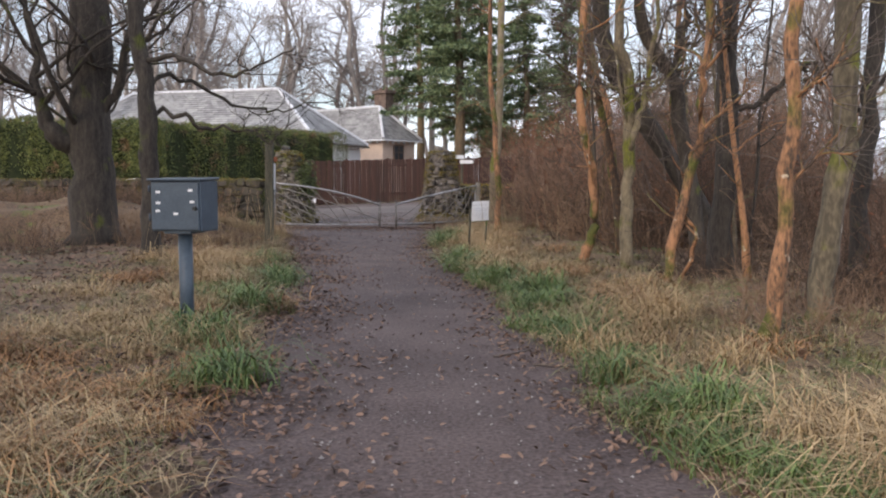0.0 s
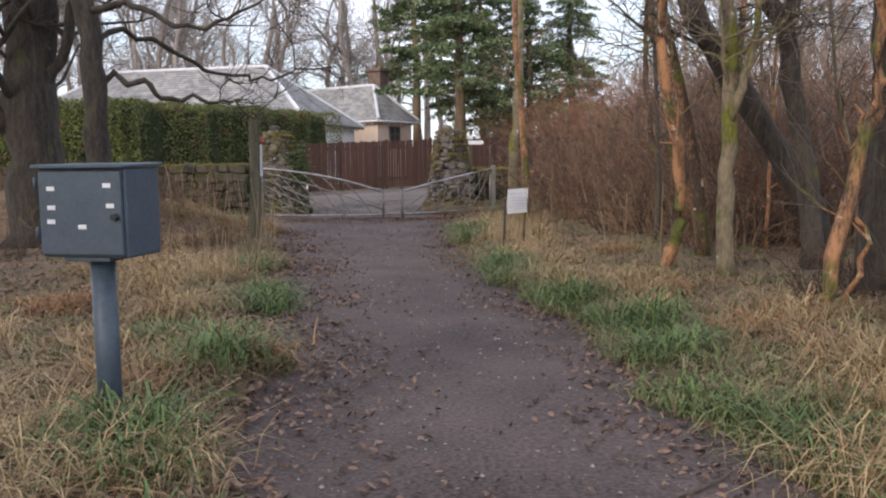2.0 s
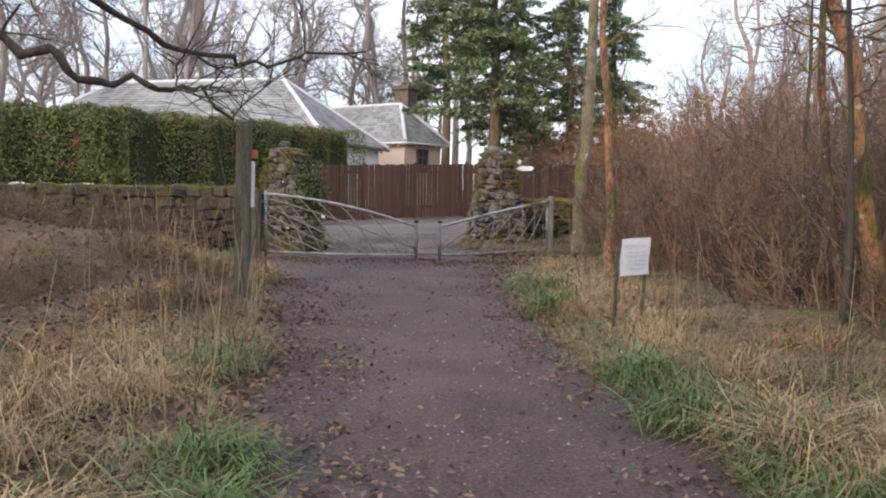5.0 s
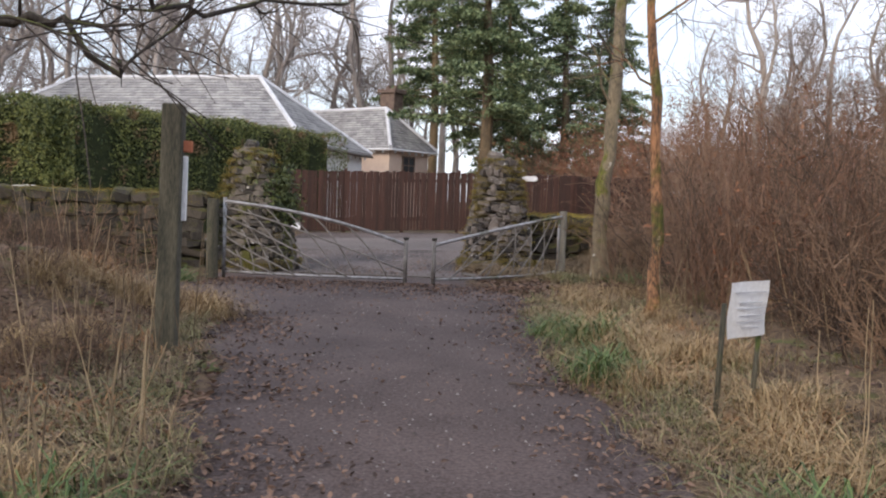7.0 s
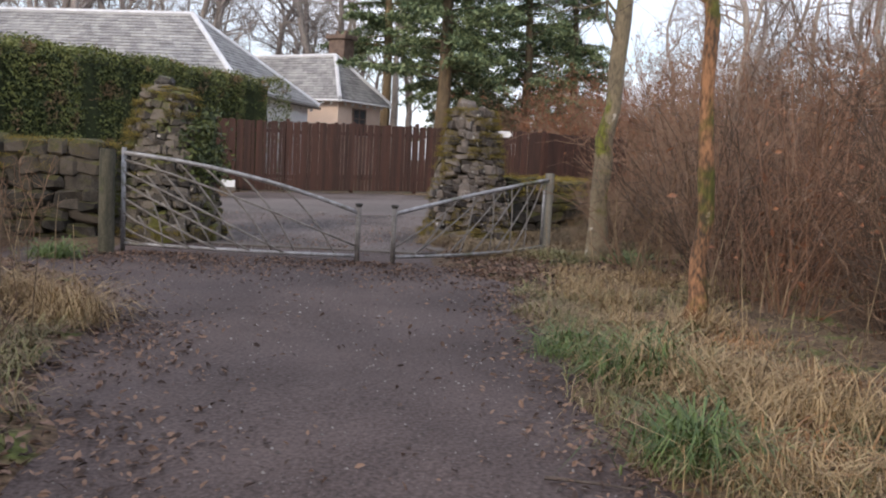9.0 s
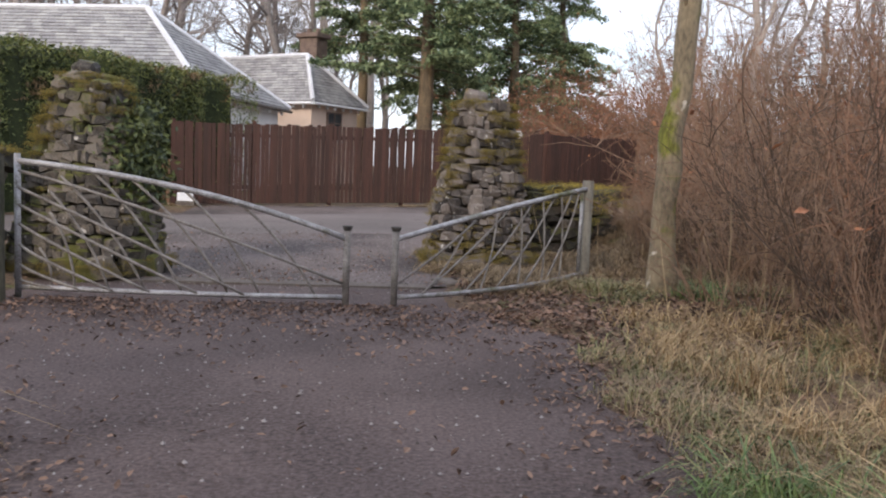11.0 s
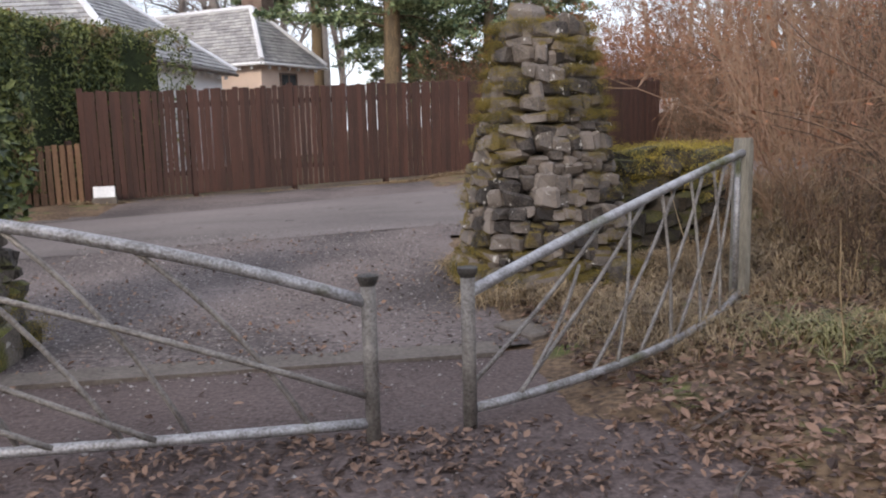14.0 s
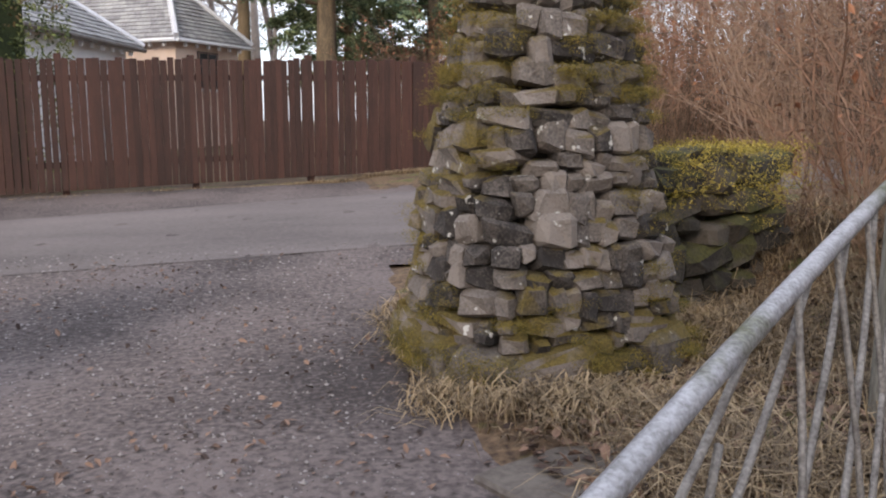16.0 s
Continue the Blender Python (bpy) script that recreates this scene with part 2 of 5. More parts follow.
def path_left(y):
    return np.interp(y, [-20, 0, 3.5, 5.3, 11, 16, 18, 20.5, 22, 23, 24.3], [-0.7, -0.9, -1.0, -1.15, -1.9, -2.8, -3.35, -3.8, -5.0, -7.5, -9.5]) + 0.10 * np.sin(2.3 * np.asarray(y)) + 0.07 * np.sin(5.1 * np.asarray(y) + 1)


def path_right(y):
    return np.interp(y, [-20, 0, 3.5, 7, 11.6, 14.5, 17, 20, 23, 24.6], [1.4, 1.35, 1.04, 0.62, 0.3, -0.2, -0.4, -0.3, -0.2, -0.6]) + 0.08 * np.sin(1.9 * np.asarray(y) + 2) + 0.05 * np.sin(4.7 * np.asarray(y))


def flat_z(x, y):
    """Height without bumps: level walk, rising gently past the gate."""
    return smoothstep(26, 37.5, y) * np.clip(0.45 + 0.03 * (np.asarray(x, float) + 1), 0.15, 0.8) + smoothstep(37, 60, y) * 0.3


def off_path(x, y):
    """How far a place lies outside the walked gravel, in metres."""
    x, y = np.asarray(x, float), np.asarray(y, float)
    side = np.maximum(path_left(y) - x, x - path_right(y))
    past = np.maximum.reduce([-5.2 - x, x - np.interp(y, [24, 26, 29, 34], [-1.0, -0.95, -1.0, -0.2]), y * 0 - 3])
    d = np.where(y < 24.4, side, past)
    road = np.where((y > 30.6 + 0.14 * x) & (y < 35.3 + 0.22 * x), -1.0, 9.0)
    return np.minimum(d, road)


def ground_z(x, y):
    o = off_path(x, y)
    bank = 0.5 * smoothstep(1.3, 2.8, x) * smoothstep(25.6, 27.6, y) * (1 - smoothstep(30, 34, y))
    mound = 0.75 * smoothstep(-4.3, -7.0, x) * smoothstep(17.0, 19.5, y) * (1 - smoothstep(20.6, 23.2, y)) * (1 + 0.3 * lumps(x, y, 0.8))
    return flat_z(x, y) + bank + mound - 0.03 + smoothstep(-0.05, 0.5, o) * (0.07 + 0.05 * lumps(x, y)) + smoothstep(0.5, 4, o) * (0.08 + 0.06 * lumps(x, y, 0.45))


def sheet(name, xs, ys, zfun, material, keep=None):
    X, Y = np.meshgrid(xs, ys)
    Z = zfun(X, Y)
    nx, ny = len(xs), len(ys)
    idx = np.arange(nx * ny).reshape(ny, nx)
    q = np.stack([idx[:-1, :-1], idx[:-1, 1:], idx[1:, 1:], idx[1:, :-1]], -1).reshape(-1, 4)
    if keep is not None:
        cx, cy = (X[:-1, :-1] + X[1:, 1:]) / 2, (Y[:-1, :-1] + Y[1:, 1:]) / 2
        q = q[keep(cx, cy).reshape(-1)]
    s = Soup()
    s.v, s.f = [np.stack([X, Y, Z], -1).reshape(-1, 3)], list(map(tuple, q.tolist()))
    return new(name, s.mesh(name, material, True))


gx = np.concatenate([[-1500, -400, -150, -70, -40, -25], np.arange(-16, 10, 0.16), [10, 14, 20, 30, 50, 90, 180, 400, 1500]])
gy = np.concatenate([[-1500, -400, -120, -50, -25, -12, -6], np.arange(-2, 30, 0.16), np.arange(30, 48, 0.6), [50, 56, 64, 75, 95, 130, 200, 400, 1500]])
tagged(sheet("ground", gx, gy, ground_z, M_earth), "rough grassy woodland floor covered with brown leaf litter", "ground", kind="structure")
tagged(sheet("path", np.arange(-10, 2.4, 0.12), np.arange(-8, 25.9, 0.12), lambda x, y: flat_z(x, y) + 0.006 * lumps(x, y, 3) + 0.012 * lumps(x, y, 0.8), M_path, lambda x, y: off_path(x, y) < 0.3),
       "dark compacted gravel footpath scattered with dead leaves", "path", kind="structure")
tagged(sheet("forecourt", np.arange(-7.5, 0.8, 0.2), np.arange(25.9, 36.4, 0.2), lambda x, y: flat_z(x, y) + 0.008 * lumps(x, y, 3) + 0.016, M_forecourt, lambda x, y: off_path(x, y) < 0.35),
       "grey gravel driveway apron behind the gate", "driveway", kind="structure")
tagged(sheet("road", np.arange(-30, 26, 0.7), np.linspace(0, 1, 8), lambda x, y: 0 * x, M_road), "worn grey tarmac lane running past the fence", "road", kind="structure")
road_me = bpy.data.objects["road"].data
for v in road_me.vertices:
    x = v.co.x
    y = 31.3 + 0.14 * x + v.co.y * (3.4 + 0.06 * x)
    v.co = (x, y, float(flat_z(x, y)) + 0.021)


# ---- house behind the hedge ----
def hipped_house(name, label, end, angle, half, length, eave, ridge, base, wall_mat, rows):
    """A hipped roof whose ridge ends at `end` and runs back along -x of the turned frame."""
    root = tagged(new(name), label, "house")
    root.matrix_basis = pose(end[0], end[1], 0, 0, 0, angle)
    s = Soup()
    w = half - 0.35
    s.box(-length - w, w, -w, w, base, eave)
    piece("wall", s.mesh("wall", wall_mat), root)
    over = 0.12
    s = Soup()
    R, L = (0, 0, ridge), (-length, 0, ridge)
    c = [(half, -half, eave), (half, half, eave), (-length - half, half, eave), (-length - half, -half, eave)]
    low = [(x, y, eave - over) for x, y, z in c]
    s.add([R, L, *c, *low], [(0, 1, 5, 2), (1, 0, 3, 4), (0, 2, 3), (1, 4, 5), (2, 5, 9, 6), (3, 2, 6, 7), (4, 3, 7, 8), (5, 4, 8, 9), (6, 9, 8, 7)])
    roof = piece("roof", s.mesh("roof", M_slate), root)
    # slate courses: overlapping strips on the two faces that show
    R, L = Vector(R), Vector(L)
    A, B, D = Vector(c[0]), Vector(c[1]), Vector(c[3])
    rng = random.Random(5)
    s = Soup()
    for top0, top1, bot0, bot1 in ((L, R, D, A), (R, R, A, B)):
        nrm = (bot1 - bot0).cross(top0 - bot0).normalized()
        for i in range(rows):
            f0, f1 = i / rows, min(1, (i + 1.15) / rows)
            P = lambda f, g: bot0.lerp(top0, f).lerp(bot1.lerp(top1, f), g)
            seg = max(2, int((P(f0, 1) - P(f0, 0)).length / 0.3))
            for k in range(seg):
                g0, g1 = (k + 0.02) / seg, (k + 0.98) / seg
                lift = 0.03 + rng.uniform(0, 0.018)
                s.add([P(f0, g0) + nrm * lift, P(f0, g1) + nrm * lift, P(f1, g1) + nrm * 0.006, P(f1, g0) + nrm * 0.006,
                       P(f0, g0) + nrm * 0.004, P(f0, g1) + nrm * 0.004], [(0, 1, 2, 3), (4, 5, 1, 0)])
    piece("slate", s.mesh("slate", M_slate_piece), roof)["kind"] = "stuff"
    for a, b in ((R, A), (R, B), (L, R), (L, D)):
        s = Soup()
        s.tube([a + Vector((0, 0, 0.03)), b + Vector((0, 0, 0.03))], [0.10, 0.10], 6)
        piece("ridge_capping", s.mesh("ridge_capping", M_lead), roof)
    for p, q in ((D, A), (A, B)):
        s = Soup()
        dirn = (q - p).normalized()
        out = Vector((dirn.y, -dirn.x, 0))
        s.tube([p - Vector((0, 0, 0.1)) + out * 0.05, q - Vector((0, 0, 0.1)) + out * 0.05], [0.06, 0.06], 6)
        piece("gutter", s.mesh("gutter", M_white if name == "cottage" else M_slab), roof)
        n = int((q - p).length / 0.55)
        me = bevel_box("rafter_end", 0.1, 0.1, 0.12, M_white, 0.01)
        for i in range(1, n):
            e = p.lerp(q, i / n) - out * 0.12
            piece("rafter_end", me, roof, Matrix.Translation((e.x, e.y, eave - 0.27)))
    return root


M_slate_piece = shade("slate_course", (0.2, 0.192, 0.195), (0.42, 0.41, 0.4), 1.0, 0.65, 0.4, 0.2, island=True, fine=14)
hipped_house("house", "long white-walled house with a frosty grey slate hipped roof", (-9.06, 45.5), -15, 3.8, 9.2, 3.45, 6.42, 0.3, M_harl, 22)
cottage = hipped_house("cottage", "cream-walled cottage wing with a grey slate hipped roof", (-4.1, 53.1), -36, 1.95, 8, 4.0, 6.14, 0.5, M_pink_lit, 16)


def window(parent, x, y, z, w, h, turn):
    fr = Soup()
    for a, b, c, d in ((-w / 2, w / 2, 0, 0.06), (-w / 2, w / 2, h - 0.06, h), (-w / 2, -w / 2 + 0.06, 0.06, h - 0.06), (w / 2 - 0.06, w / 2, 0.06, h - 0.06), (-0.02, 0.02, 0.06, h - 0.06), (-w / 2 + 0.06, w / 2 - 0.06, h * 0.6, h * 0.6 + 0.04)):
        fr.box(a, b, -0.05, 0.03, c, d)
    win = piece("window", fr.mesh("window", M_brickc), parent, pose(x, y, z, 0, 0, turn))
    s = Soup()
    s.box(-w / 2 + 0.05, w / 2 - 0.05, -0.015, 0.0, 0.05, h - 0.05)
    piece("pane", s.mesh("pane", M_glass), win)
    s = Soup()
    s.box(-w / 2 - 0.08, w / 2 + 0.08, -0.14, 0.02, -0.08, -0.005)
    piece("sill", s.mesh("sill", M_harl), win)


window(cottage, 1.64, -0.1, 2.45, 1.0, 1.2, 90)
window(cottage, -2.2, -1.64, 2.45, 0.9, 1.2, 0)

# chimney stack
chim = tagged(new("chimney"), "brown stone chimney stack with a corbelled cap", "chimney")
chim.matrix_basis = pose(-3.95, 55.0, 0, 0, 0, -36)
piece("shaft", bevel_box("shaft", 1.0, 0.8, 6.75, M_brickc, 0.02), chim, Matrix.Translation((0, 0, 0.4)))
piece("cap", bevel_box("cap", 1.25, 1.05, 0.22, M_brickc, 0.03), chim, Matrix.Translation((0, 0, 7.15)))
for dx in (-0.25, 0.25):
    s = Soup()
    s.tube([(dx, 0, 7.37), (dx, 0, 7.6)], [0.13, 0.11], 10)
    piece("chimney_pot", s.mesh("chimney_pot", M_brickc), chim)


# ---- hedge ----
def leaves_on(points, normals, size, rng, tilt=0.8):
    """Small bent leaves at the given points: (k, 4, 3) rhombs."""
    k = len(points)
    n = normals + rng.normal(0, tilt, (k, 3))
    n /= np.linalg.norm(n, axis=1)[:, None]
    a = np.cross(n, rng.normal(0, 1, (k, 3)))
    a /= np.linalg.norm(a, axis=1)[:, None] + 1e-9
    b = np.cross(n, a)
    s = size * rng.uniform(0.6, 1.4, (k, 1))
    return np.stack([points - a * s, points + b * s * 0.45 + n * s * 0.15, points + a * s, points - b * s * 0.45 + n * s * 0.15], 1)


def hedge(name, label, line, thick, top, count, seed):
    rng = np.random.default_rng(seed)
    root = tagged(new(name), label, "hedge")
    for (x0, y0), (x1, y1) in zip(line[:-1], line[1:]):
        d = np.array([x1 - x0, y1 - y0])
        ln = np.linalg.norm(d)
        d /= ln
        nrm = np.array([d[1], -d[0]])
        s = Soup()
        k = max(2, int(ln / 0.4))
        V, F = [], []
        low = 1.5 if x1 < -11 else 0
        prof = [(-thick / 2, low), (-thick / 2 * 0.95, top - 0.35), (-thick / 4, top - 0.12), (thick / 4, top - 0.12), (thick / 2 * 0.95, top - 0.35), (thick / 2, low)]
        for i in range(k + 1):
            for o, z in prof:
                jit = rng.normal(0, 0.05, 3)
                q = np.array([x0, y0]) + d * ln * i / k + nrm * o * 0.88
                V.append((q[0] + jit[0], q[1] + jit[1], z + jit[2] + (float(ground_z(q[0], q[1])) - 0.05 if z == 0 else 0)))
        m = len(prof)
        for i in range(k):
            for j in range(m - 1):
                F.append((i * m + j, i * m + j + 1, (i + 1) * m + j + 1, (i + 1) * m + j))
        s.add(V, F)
        # solid shell behind the leaves, coloured as dark as the hedge's shaded depth
        piece("hedge_core", s.mesh("hedge_core", M_hedge_shade), root)
        c = int(count * ln)
        u = rng.uniform(-thick * 0.45, ln + thick * 0.45, c)
        side = rng.choice([0, 1, 2], c, p=[0.62, 0.3, 0.08])
        bulge = 0.12 * np.sin(u * 2.1 + seed) + 0.08 * np.sin(u * 5.3)
        zz = (low - 0.2 + rng.uniform(0, 0.25, c) + (top + 0.1 - low) * rng.uniform(0.05, 0.9, c) ** 0.85) if low else rng.uniform(0.1, 1, c) ** 0.8 * (top - 0.05)
        off = np.where(side == 0, thick / 2 + bulge + rng.normal(0, 0.06, c), np.where(side == 1, rng.uniform(-thick / 2, thick / 2, c), -thick / 2))
        zz = np.where(side == 1, top + 0.06 * np.sin(u * 3.7) + rng.normal(0, 0.06, c) - 0.25 * (np.abs(off) / (thick / 2)) ** 4, zz)
        px = x0 + d[0] * u + nrm[0] * off
        py = y0 + d[1] * u + nrm[1] * off
        pts = np.stack([px, py, zz], 1)
        nn = np.where((side == 1)[:, None], np.array([0, 0, 1.0]), np.where((side == 0)[:, None], np.array([nrm[0], nrm[1], 0.2]), np.array([-nrm[0], -nrm[1], 0.2])))
        s = Soup()
        s.batch(leaves_on(pts, nn, 0.042, rng), [(0, 1, 2), (0, 2, 3)])
        piece("foliage", s.mesh("foliage", M_hedge), root)
        for i in range(int(ln / 0.55) if low else 0):
            q = np.array([x0, y0]) + d * (0.3 + 0.55 * i) + nrm * rng.uniform(-0.3, 0.3)
            s = Soup()
            zg = float(ground_z(q[0], q[1])) - 0.05
            for _ in range(2):
                tip = q + rng.normal(0, 0.22, 2)
                s.tube([(q[0], q[1], zg), ((q[0] + tip[0]) / 2 + rng.normal(0, 0.05), (q[1] + tip[1]) / 2, 1.0), (tip[0], tip[1], 2.1)], [0.035, 0.026, 0.018], 6)
            piece("hedge_stem", s.mesh("hedge_stem", M_bark_dark), root)
    return root


hedge("hedge", "tall clipped green hedge around the house garden", [(-22, 28.2), (-11.2, 31.2), (-7.8, 35.6), (-6.6, 38.1), (-5.5, 38.9)], 1.5, 3.62, 4300, 3)


# ---- brown board fence ----
fence = tagged(new("fence"), "tall dark brown close-boarded wooden fence beside the lane", "fence")
board_me = bevel_box("board", 0.094, 0.022, 1.0, M_fence, 0.004)
pale_me = bevel_box("board", 0.094, 0.022, 1.0, M_pale, 0.004)
rng = random.Random(11)


def fence_run(x0, y0, x1, y1, h0, h1, me, step=0.103, post_every=18):
    ln = math.hypot(x1 - x0, y1 - y0)
    ang = math.degrees(math.atan2(y1 - y0, x1 - x0))
    n = int(ln / step)
    for i in range(n + 1):
        f = i / n
        x, y = x0 + (x1 - x0) * f, y0 + (y1 - y0) * f
        z = float(flat_z(x, y)) + 0.06
        h = h0 + (h1 - h0) * f + rng.uniform(-0.012, 0.012)
        if rng.random() < 0.006:
            continue
        piece("board", me, fence, pose(x, y, z, 0, rng.uniform(-0.4, 0.4), ang) @ Matrix.Diagonal((1.0 + 0.07 * math.sin(i * 0.23 + 1.7) * math.sin(i * 0.061) + rng.choice((-0.06, 0.02, 0.06, 0.08)), 1, h - 0.06 + rng.uniform(-0.02, 0.02), 1)))
        if i % post_every == 0:
            s = Soup()
            s.box(-0.05, 0.05, 0.05, 0.15, -0.3, h + 0.02)
            piece("fence_post", s.mesh("fence_post", M_fence), fence, pose(x, y, z, 0, 0, ang))
    for zf in (0.22, 0.86):
        s = Soup()
        za, zb = float(flat_z(x0, y0)), float(flat_z(x1, y1))
        mid = Vector(((x0 + x1) / 2, (y0 + y1) / 2, (za + zb) / 2 + (h0 + h1) / 2 * zf))
        s.box(-ln / 2, ln / 2, 0.014, 0.05, -0.045, 0.045)
        piece("rail", s.mesh("rail", M_fence), fence, Matrix.Translation(mid) @ pose(0, 0, 0, 0, -math.degrees(math.atan2(zb - za + h1 - h0, ln)), ang))


fence_run(-6.1, 36.0, 3.2, 37.9, 1.98, 1.92, board_me)
fence_run(-7.6, 35.2, -6.2, 35.95, 1.05, 1.1, pale_me, 0.12, 12)
fence_run(3.3, 37.9, 6.5, 40.2, 1.9, 1.85, board_me)

# post-and-rail fence and notice across the lane
rail_fence = tagged(new("rail_fence"), "low dark wooden post-and-rail fence in the brush", "fence")
for i in range(5):
    x = 5.6 + i * 0.95
    s = Soup()
    s.box(x - 0.06, x + 0.06, 45.65, 45.77, float(ground_z(x, 45.7)) - 0.1, 2.15)
    piece("fence_post", s.mesh("fence_post", M_post), rail_fence)
for z in (1.2, 1.55, 1.9):
    s = Soup()
    s.box(5.4, 9.5, 45.6, 45.64, z, z + 0.12)
    piece("rail", s.mesh("rail", M_fence), rail_fence)
notice = tagged(new("notice_board"), "white notice board on a dark post", "sign")
s = Soup()
s.box(8.75, 9.55, 45.5, 45.53, 1.8, 2.25)
piece("panel", s.mesh("panel", M_white), notice)
for z in (2.12, 2.02, 1.92):
    s = Soup()
    s.box(8.83, 9.45, 45.493, 45.499, z, z + 0.035)
    piece("text_bar", s.mesh("text_bar", shade("faded_red_print", (0.5, 0.25, 0.22), (0.6, 0.32, 0.3), 3, 0.8, 0, 0)), notice)
s = Soup()
s.tube([(8.65, 45.6, 0.5), (8.65, 45.6, 2.3)], [0.1, 0.1], 8)
piece("post", s.mesh("post", M_black), notice)

# low white marker beside the fence
marker = tagged(new("marker_sign"), "small white marker sign on a grey base by the fence", "sign")
marker.matrix_basis = pose(-5.76, 35.75, float(flat_z(-5.76, 35.75)), 0, 0, 8)
piece("base", bevel_box("base", 0.42, 0.16, 0.14, M_slab, 0.015), marker)
piece("panel", bevel_box("panel", 0.36, 0.05, 0.2, M_white, 0.008), marker, pose(0, -0.02, 0.14, -12))


# ---- stone masonry ----
stone_bank, wall_bank = [], []
for k in range(14):
    r = random.Random(100 + k)
    bm = bmesh.new()
    bmesh.ops.create_cube(bm, size=1)
    for v in bm.verts:
        v.co += Vector((r.uniform(-0.2, 0.14), r.uniform(-0.12, 0.12), r.uniform(-0.22, 0.16)))
    bmesh.ops.bevel(bm, geom=bm.edges[:], offset=r.uniform(0.13, 0.2), segments=1, affect="EDGES")
    for v in bm.verts:
        v.co += Vector((r.uniform(-0.06, 0.06), r.uniform(-0.07, 0.07), r.uniform(-0.06, 0.06)))
    for bank, mat_ in ((stone_bank, M_stone), (wall_bank, M_wall_stone)):
        me = bpy.data.meshes.new("stone")
        bm.to_mesh(me)
        me.materials.append(mat_)
        bank.append(me)
    bm.free()


def moss_clumps(name, places, parent, seed, size=0.05, label="", material=None):
    """Cushions of short upright moss or grass fibres round the given places."""
    r = np.random.default_rng(seed)
    pts = np.repeat(np.array(places, float), 240, axis=0)
    pts += r.normal(0, 1, pts.shape) * np.array([size * 1.6, size * 1.6, size * 0.5])
    s = Soup()
    nn = np.tile([0, -0.3, 1.0], (len(pts), 1))
    s.batch(leaves_on(pts, nn, size * 0.16, r, 0.8), [(0, 1, 2), (0, 2, 3)])
    ob = piece(name, s.mesh(name, material or M_moss), parent, None, label)
    ob["kind"] = "stuff"
    return ob


def squircle(a, half, p=3.2):
    c, s_ = math.cos(a), math.sin(a)
    k = half / (abs(c) ** p + abs(s_) ** p) ** (1 / p)
    return c * k, s_ * k


